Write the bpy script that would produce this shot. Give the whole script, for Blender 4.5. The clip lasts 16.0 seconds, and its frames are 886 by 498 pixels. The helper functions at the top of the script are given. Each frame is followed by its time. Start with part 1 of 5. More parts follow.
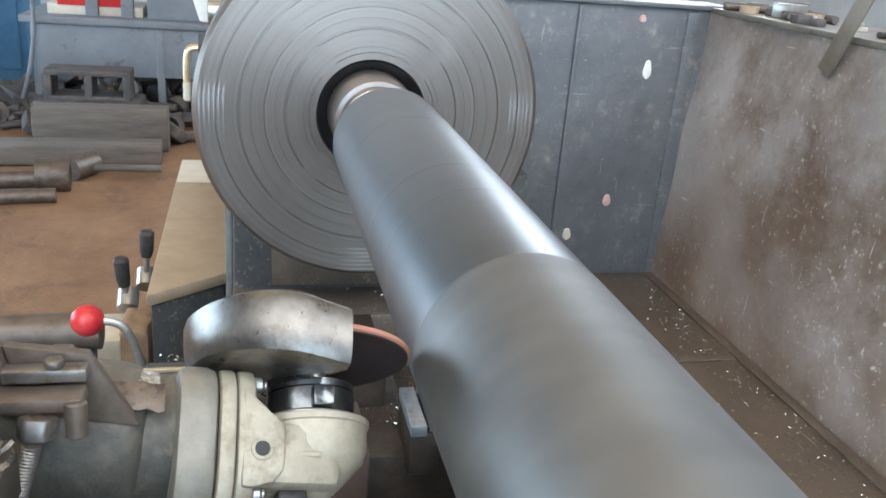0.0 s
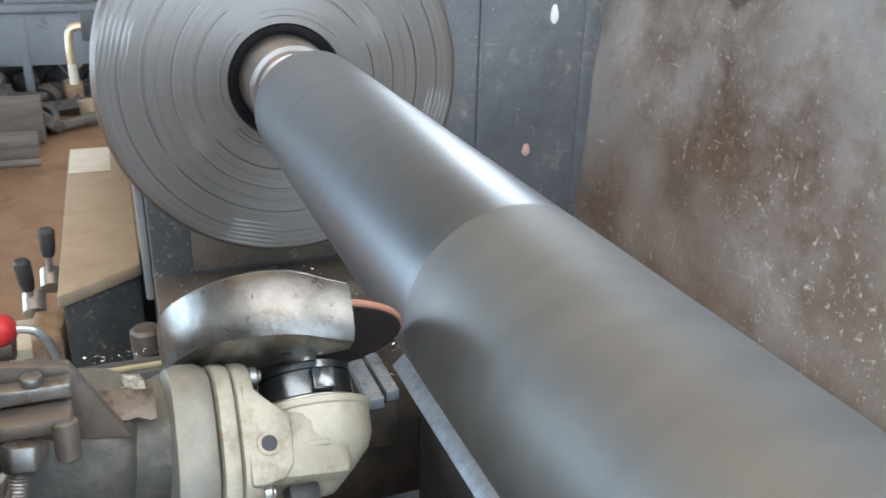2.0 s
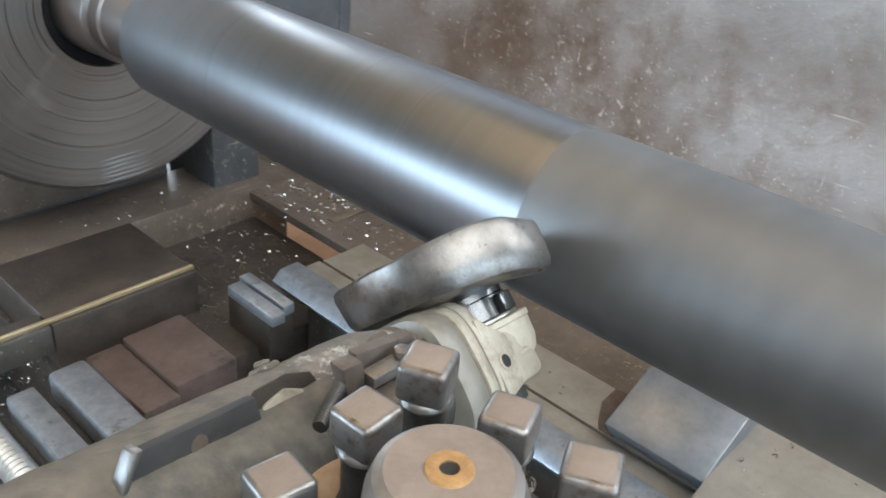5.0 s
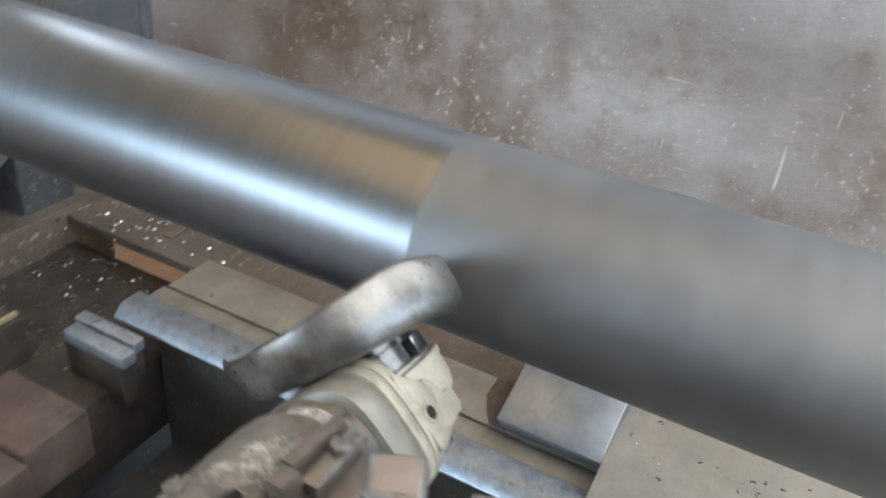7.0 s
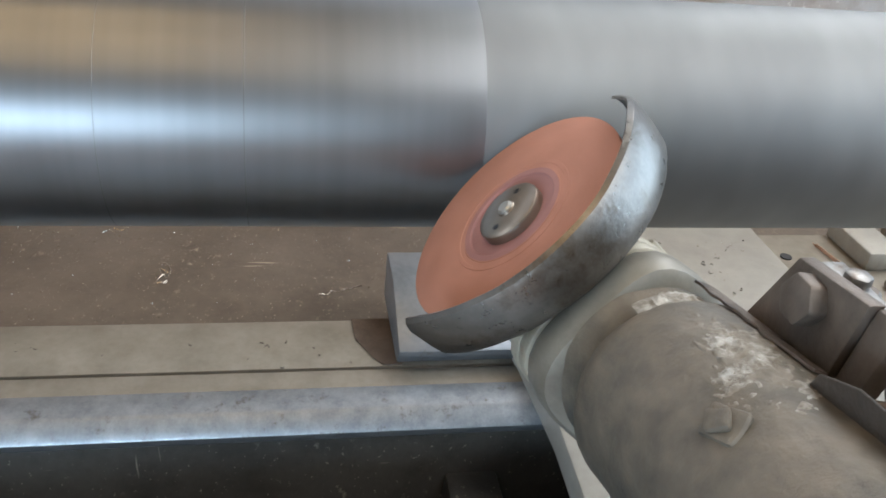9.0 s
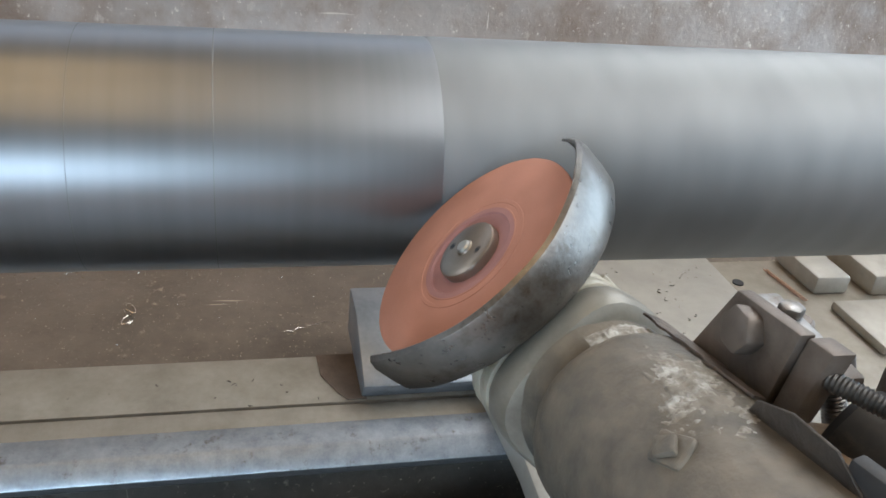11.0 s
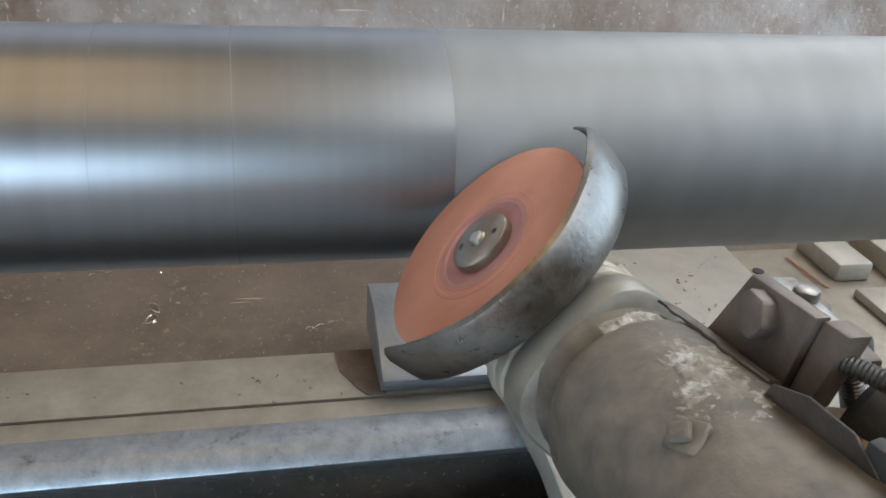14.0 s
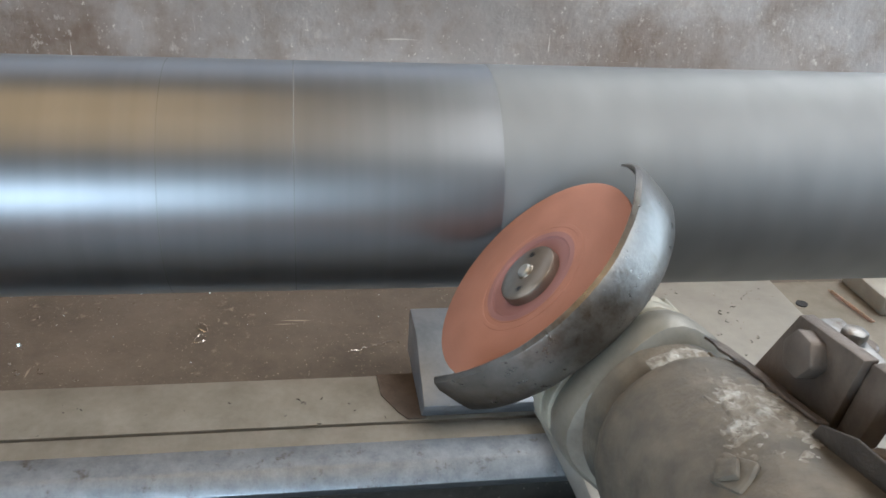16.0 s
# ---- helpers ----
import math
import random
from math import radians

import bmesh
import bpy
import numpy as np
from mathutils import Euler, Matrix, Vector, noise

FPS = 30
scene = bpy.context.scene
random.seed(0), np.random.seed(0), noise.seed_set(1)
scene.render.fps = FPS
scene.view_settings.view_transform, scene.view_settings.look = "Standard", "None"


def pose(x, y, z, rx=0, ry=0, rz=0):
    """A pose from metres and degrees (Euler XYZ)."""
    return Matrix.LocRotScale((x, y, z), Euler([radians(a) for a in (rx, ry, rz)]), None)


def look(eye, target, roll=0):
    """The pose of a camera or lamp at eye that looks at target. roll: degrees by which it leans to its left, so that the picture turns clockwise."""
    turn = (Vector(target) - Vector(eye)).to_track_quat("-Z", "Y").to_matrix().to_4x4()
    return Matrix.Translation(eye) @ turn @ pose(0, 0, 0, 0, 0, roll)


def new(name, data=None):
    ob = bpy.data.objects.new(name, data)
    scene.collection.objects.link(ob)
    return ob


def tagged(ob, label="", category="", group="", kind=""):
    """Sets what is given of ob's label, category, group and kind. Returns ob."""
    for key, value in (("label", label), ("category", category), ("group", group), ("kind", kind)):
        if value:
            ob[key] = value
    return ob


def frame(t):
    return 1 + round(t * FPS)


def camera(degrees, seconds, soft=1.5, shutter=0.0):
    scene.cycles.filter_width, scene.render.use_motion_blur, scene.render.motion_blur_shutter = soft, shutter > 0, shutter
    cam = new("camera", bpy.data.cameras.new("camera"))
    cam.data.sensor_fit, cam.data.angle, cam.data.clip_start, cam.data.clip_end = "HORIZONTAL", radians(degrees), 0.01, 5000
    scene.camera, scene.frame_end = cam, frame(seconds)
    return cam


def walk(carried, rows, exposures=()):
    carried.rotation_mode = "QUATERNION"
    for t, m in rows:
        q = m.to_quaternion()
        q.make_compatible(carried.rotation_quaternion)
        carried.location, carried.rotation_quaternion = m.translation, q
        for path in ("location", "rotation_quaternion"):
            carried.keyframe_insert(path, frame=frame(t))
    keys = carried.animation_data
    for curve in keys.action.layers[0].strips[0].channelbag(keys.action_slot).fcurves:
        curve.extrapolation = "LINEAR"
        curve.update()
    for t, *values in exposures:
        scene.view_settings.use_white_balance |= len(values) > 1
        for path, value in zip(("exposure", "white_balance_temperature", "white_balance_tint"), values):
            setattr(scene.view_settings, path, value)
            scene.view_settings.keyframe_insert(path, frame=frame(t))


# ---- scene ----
# camera and its way
cam = camera(55.35, 16.0, soft=1.6, shutter=0.5)
walk(cam, [
    (0, pose(-0.1668, -0.4663, 0.2466, 69.24, -4.39, -12.26)),
    (0.5, pose(-0.1655, -0.4733, 0.2444, 69.62, -3.64, -12.93)),
    (1, pose(-0.1676, -0.4687, 0.2396, 69.12, -3.06, -13.70)),
    (1.5, pose(-0.1777, -0.4561, 0.2380, 68.16, -2.22, -16.26)),
    (2, pose(-0.2075, -0.4256, 0.2326, 67.17, -1.41, -20.89)),
    (2.5, pose(-0.2471, -0.4150, 0.2351, 66.40, -1.15, -24.24)),
    (3, pose(-0.3052, -0.4428, 0.2582, 65.49, -1.05, -26.08)),
    (5.5, pose(-0.4937, -0.2883, 0.2861, 57.98, -5.03, -50.88)),
    (6, pose(-0.4813, -0.2956, 0.2549, 56.47, -4.88, -53.10)),
    (6.5, pose(-0.4521, -0.2781, 0.2664, 56.97, -4.50, -55.91)),
    (7, pose(-0.4621, -0.2282, 0.2984, 58.33, -4.31, -60.98)),
    (7.5, pose(-0.4738, -0.0586, 0.2760, 59.08, -5.18, -76.11)),
    (8, pose(-0.4546, 0.0624, 0.2229, 56.90, -6.04, -89.27)),
    (8.5, pose(-0.4630, 0.1024, 0.1891, 57.41, -4.92, -97.87)),
    (9, pose(-0.4561, 0.0971, 0.1805, 59.36, -5.36, -99.23)),
    (11.5, pose(-0.4688, 0.1025, 0.1929, 61.78, -5.36, -102.32)),
    (12, pose(-0.4689, 0.1024, 0.1920, 61.71, -5.24, -102.15)),
    (12.5, pose(-0.4657, 0.0988, 0.1878, 61.44, -5.03, -102.29)),
    (13, pose(-0.4657, 0.1000, 0.1870, 61.20, -4.72, -102.00)),
    (13.5, pose(-0.4674, 0.1008, 0.1880, 61.10, -4.46, -101.96)),
    (14, pose(-0.4686, 0.1022, 0.1896, 61.38, -3.89, -101.46)),
    (14.5, pose(-0.4731, 0.1064, 0.1955, 62.47, -3.95, -100.28)),
    (15, pose(-0.4757, 0.1119, 0.1990, 62.83, -3.88, -99.12)),
    (15.5, pose(-0.4755, 0.1124, 0.1990, 62.90, -3.79, -98.81)),
    (16, pose(-0.4743, 0.1126, 0.1981, 62.71, -3.66, -98.80)),
], exposures=[(0, 0.22), (3, 0.20), (5.5, 0.24), (6.5, 0.30), (7.5, 0.08), (8.5, 0.24), (11.5, 0.14), (16, 0.08)])

# ---- light ----
world = bpy.data.worlds.new("sky")
scene.world = world
world.use_nodes = True
wn = world.node_tree.nodes
sky = wn.new("ShaderNodeTexSky")
sky.sky_type, sky.sun_disc = "NISHITA", False
sky.sun_elevation, sky.sun_rotation = radians(55), radians(200)
wn["Background"].inputs[1].default_value = 0.12
world.node_tree.links.new(sky.outputs[0], wn["Background"].inputs[0])
sun = new("sun", bpy.data.lights.new("sun", "SUN"))
sun.data.energy, sun.data.angle, sun.data.color = 2.5, radians(0.5), (1, 0.95, 0.87)
sun.matrix_world = look((3, -8, 12), (0, 0, 0))


def daylight_lamp(name, eye, target, sx, sy, power, color):
    """An area lamp of daylight, at one opening of the hall or below its closed roof."""
    lamp = bpy.data.lights.new(name, "AREA")
    lamp.shape, lamp.size, lamp.size_y, lamp.energy, lamp.color = "RECTANGLE", sx, sy, power, color
    ob = new(name, lamp)
    ob.matrix_world = look(eye, target)


daylight_lamp("daylight_gate", (-5.9, 4.5, 0.35), (-1, 4.0, 0.30), 5.6, 1.9, 390, (0.58, 0.79, 1.0))
daylight_lamp("daylight_end", (3.4, 7.15, 1.8), (0, 7.15, 1.4), 3.4, 3.0, 250, (0.78, 0.89, 1.0))
# added fill below the closed roof, brightens upward faces
daylight_lamp("roof_fill", (-2.3, -3.4, 4.05), (-2.3, -3.4, 0), 5.2, 4.6, 470, (0.90, 0.955, 1.0))
daylight_lamp("daylight_roof_east", (2.0, -2.4, 3.9), (1.2, -2.0, 0), 2.0, 5.5, 280, (0.90, 0.96, 1.0))
for sheet_x in (-2.4, -0.9, 0.6):
    daylight_lamp("daylight_amber_sheet", (sheet_x, 1.75, 3.6), (sheet_x, 1.75, 0), 0.9, 2.2, 15, (1.0, 0.70, 0.36))
daylight_lamp("daylight_back", (3.4, -0.2, 2.6), (0, -0.2, 2.0), 11.0, 2.4, 60, (0.90, 0.95, 1.0))
daylight_lamp("daylight_south", (-1.2, -5.9, 1.3), (-1.2, 0, 1.0), 8.0, 3.4, 350, (0.58, 0.79, 1.0))


# ---- materials ----
def material(name, a, b, rough=0.6, metal=0.0, scale=30.0, bump=0.15, spot=None, spot_scale=9.0, spot_lo=0.58, spot_hi=0.66,
             stretch=(1, 1, 1), rough_vary=0.15, fine=6.0, fine_mix=0.35, per_object=0.0, coat=0.0, detail=8.0):
    """A worn surface: two tones mixed at a broad and a fine scale, stains of a third tone, uneven gloss and fine relief."""
    m = bpy.data.materials.new(name)
    m.use_nodes = True
    t, n = m.node_tree, m.node_tree.nodes
    p = n["Principled BSDF"]
    link = t.links.new
    co, mp = n.new("ShaderNodeTexCoord"), n.new("ShaderNodeMapping")
    mp.inputs["Scale"].default_value = stretch
    link(co.outputs["Object"], mp.inputs["Vector"])

    def tex(s, detail=6.0, r=0.6):
        x = n.new("ShaderNodeTexNoise")
        x.inputs["Scale"].default_value, x.inputs["Detail"].default_value, x.inputs["Roughness"].default_value = s, detail, r
        link(mp.outputs[0], x.inputs["Vector"])
        return x.outputs["Fac"]

    def math_node(op, u, v):
        x = n.new("ShaderNodeMath")
        x.operation = op
        for i, w in enumerate((u, v)):
            if isinstance(w, (int, float)):
                x.inputs[i].default_value = w
            else:
                link(w, x.inputs[i])
        return x.outputs[0]

    def ramp(v, lo, hi):
        x = n.new("ShaderNodeMapRange")
        x.inputs["From Min"].default_value, x.inputs["From Max"].default_value = lo, hi
        link(v, x.inputs["Value"])
        return x.outputs[0]

    def mix(f, u, v):
        x = n.new("ShaderNodeMix")
        x.data_type = "RGBA"
        if isinstance(f, (int, float)):
            x.inputs[0].default_value = f
        else:
            link(f, x.inputs[0])
        for i, w in ((6, u), (7, v)):
            if isinstance(w, tuple):
                x.inputs[i].default_value = (*w, 1)
            else:
                link(w, x.inputs[i])
        return x.outputs[2]

    broad, grain = tex(scale, min(detail, 6.0)), tex(scale * fine, detail, 0.7)
    f = math_node("ADD", math_node("MULTIPLY", broad, 1 - fine_mix), math_node("MULTIPLY", grain, fine_mix))
    f = ramp(f, 0.36, 0.64)
    if per_object:
        info = n.new("ShaderNodeObjectInfo")
        f = math_node("ADD", f, math_node("MULTIPLY", math_node("SUBTRACT", info.outputs["Random"], 0.5), per_object))
    col = mix(f, a, b)
    if spot:
        s = ramp(math_node("ADD", math_node("MULTIPLY", tex(spot_scale, 7.0, 0.68), 0.8), math_node("MULTIPLY", grain, 0.2)), spot_lo, spot_hi)
        col = mix(s, col, spot)
    link(col, p.inputs["Base Color"])
    p.inputs["Metallic"].default_value = metal
    link(math_node("ADD", math_node("MULTIPLY", math_node("SUBTRACT", grain, 0.5), rough_vary * 2), rough), p.inputs["Roughness"])
    p.inputs["Coat Weight"].default_value = coat
    if bump:
        bp = n.new("ShaderNodeBump")
        bp.inputs["Strength"].default_value, bp.inputs["Distance"].default_value = bump, 0.1 / scale
        link(math_node("ADD", broad, math_node("MULTIPLY", grain, 0.5)), bp.inputs["Height"])
        link(bp.outputs[0], p.inputs["Normal"])
    return m


def dusty(m, dust, low, high, axis, vary=0.012, scale=70.0):
    """Adds settled dust to a material, thickening along one axis of the thing from low to high, with a ragged edge."""
    t, n = m.node_tree, m.node_tree.nodes
    p = n["Principled BSDF"]
    old = p.inputs["Base Color"].links[0].from_socket
    co, dot, tex, rng, mix = n.new("ShaderNodeTexCoord"), n.new("ShaderNodeVectorMath"), n.new("ShaderNodeTexNoise"), n.new("ShaderNodeMapRange"), n.new("ShaderNodeMix")
    dot.operation, dot.inputs[1].default_value = "DOT_PRODUCT", axis
    tex.inputs["Scale"].default_value, tex.inputs["Detail"].default_value = scale, 7.0
    t.links.new(co.outputs["Object"], dot.inputs[0])
    t.links.new(co.outputs["Object"], tex.inputs["Vector"])
    mul, add = n.new("ShaderNodeMath"), n.new("ShaderNodeMath")
    mul.operation, mul.inputs[1].default_value = "MULTIPLY", vary * 2
    t.links.new(tex.outputs["Fac"], mul.inputs[0])
    t.links.new(dot.outputs["Value"], add.inputs[0])
    t.links.new(mul.outputs[0], add.inputs[1])
    rng.inputs["From Min"].default_value, rng.inputs["From Max"].default_value = low + vary, high + vary
    t.links.new(add.outputs[0], rng.inputs["Value"])
    mix.data_type = "RGBA"
    t.links.new(rng.outputs[0], mix.inputs[0])
    t.links.new(old, mix.inputs[6])
    mix.inputs[7].default_value = (*dust, 1)
    t.links.new(mix.outputs[2], p.inputs["Base Color"])
    return m


def scratched(name, a, b, wear, rough, metal, scale, bump=0.1, lo=0.56, hi=0.66, spot=None, spot_lo=.56, spot_hi=.7, spot_scale=3.0, cluster=4.0, clo=0.45, chi=0.62, lines=0.66, chip=85, speck=200, stain=None):
    """Old paint with clustered chips, specks and thin scratches that show a lighter tone."""
    m = material(name, a, b, rough, metal, scale, bump, spot=spot, spot_scale=spot_scale, spot_lo=spot_lo, spot_hi=spot_hi)
    if stain:
        dusty(m, *stain)
    t, n = m.node_tree, m.node_tree.nodes
    p = n["Principled BSDF"]
    old = p.inputs["Base Color"].links[0].from_socket
    co = n.new("ShaderNodeTexCoord")

    def layer(turn, sc, low, high, detail=6.0):
        mp, x, r = n.new("ShaderNodeMapping"), n.new("ShaderNodeTexNoise"), n.new("ShaderNodeMapRange")
        mp.inputs["Rotation"].default_value, mp.inputs["Scale"].default_value = (turn, turn * 0.6, turn), sc
        x.inputs["Scale"].default_value, x.inputs["Detail"].default_value, x.inputs["Roughness"].default_value = 1.0, detail, 0.65
        r.inputs["From Min"].default_value, r.inputs["From Max"].default_value = low, high
        t.links.new(co.outputs["Object"], mp.inputs["Vector"])
        t.links.new(mp.outputs[0], x.inputs["Vector"])
        t.links.new(x.outputs["Fac"], r.inputs["Value"])
        return r.outputs[0]

    def both(op, u, v):
        x = n.new("ShaderNodeMath")
        x.operation = op
        t.links.new(u, x.inputs[0])
        t.links.new(v, x.inputs[1])
        return x.outputs[0]

    where = layer(0, (cluster,) * 3, clo, chi)
    chips = both("MULTIPLY", layer(0.3, (chip, chip, chip * 0.8), lo, hi, 8.0), where)
    specks = layer(0.2, (speck, speck, speck * 0.8), 0.665, 0.73, 2.0)
    marks = both("MAXIMUM", chips, specks)
    for turn, sc in ((0.5, (150, 150, 9)), (-0.7, (9, 150, 150)), (1.3, (120, 9, 120))):
        marks = both("MAXIMUM", marks, layer(turn, sc, lines, lines + 0.04, 2.0))
    mix = n.new("ShaderNodeMix")
    mix.data_type = "RGBA"
    t.links.new(marks, mix.inputs[0])
    t.links.new(old, mix.inputs[6])
    mix.inputs[7].default_value = (*wear, 1)
    t.links.new(mix.outputs[2], p.inputs["Base Color"])
    return m


def turned(name, a, b, rough, metal, ring=500.0, vary=0.12, bump=0.02, around=3.0, aniso=0.0):
    """Metal worked on a lathe: fine rings round the y axis, uneven along them."""
    m = material(name, a, b, rough, metal, 1.0, bump, stretch=(around, ring, around), rough_vary=vary, fine=3.0, fine_mix=0.5, detail=1.0)
    n = m.node_tree.nodes
    p = n["Principled BSDF"]
    p.inputs["Anisotropic"].default_value, p.inputs["Anisotropic Rotation"].default_value = aniso, 0.25
    tangent = n.new("ShaderNodeTangent")
    tangent.direction_type, tangent.axis = "RADIAL", "Y"
    m.node_tree.links.new(tangent.outputs[0], p.inputs["Tangent"])
    return m


def faced(name, a, b, rough, metal, ring, vary, aniso):
    """Metal faced on a lathe: fine rings round the y axis that change with the radius alone."""
    m = turned(name, a, b, rough, metal, 1.0, vary, 0.0, ring, aniso)
    n, link = m.node_tree.nodes, m.node_tree.links.new
    flat, size, out = n.new("ShaderNodeVectorMath"), n.new("ShaderNodeVectorMath"), n.new("ShaderNodeCombineXYZ")
    flat.operation, flat.inputs[1].default_value, size.operation = "MULTIPLY", (1, 0, 1), "LENGTH"
    link(n["Texture Coordinate"].outputs["Object"], flat.inputs[0])
    link(flat.outputs[0], size.inputs[0])
    link(size.outputs["Value"], out.inputs[0])
    link(out.outputs[0], n["Mapping"].inputs["Vector"])
    return m


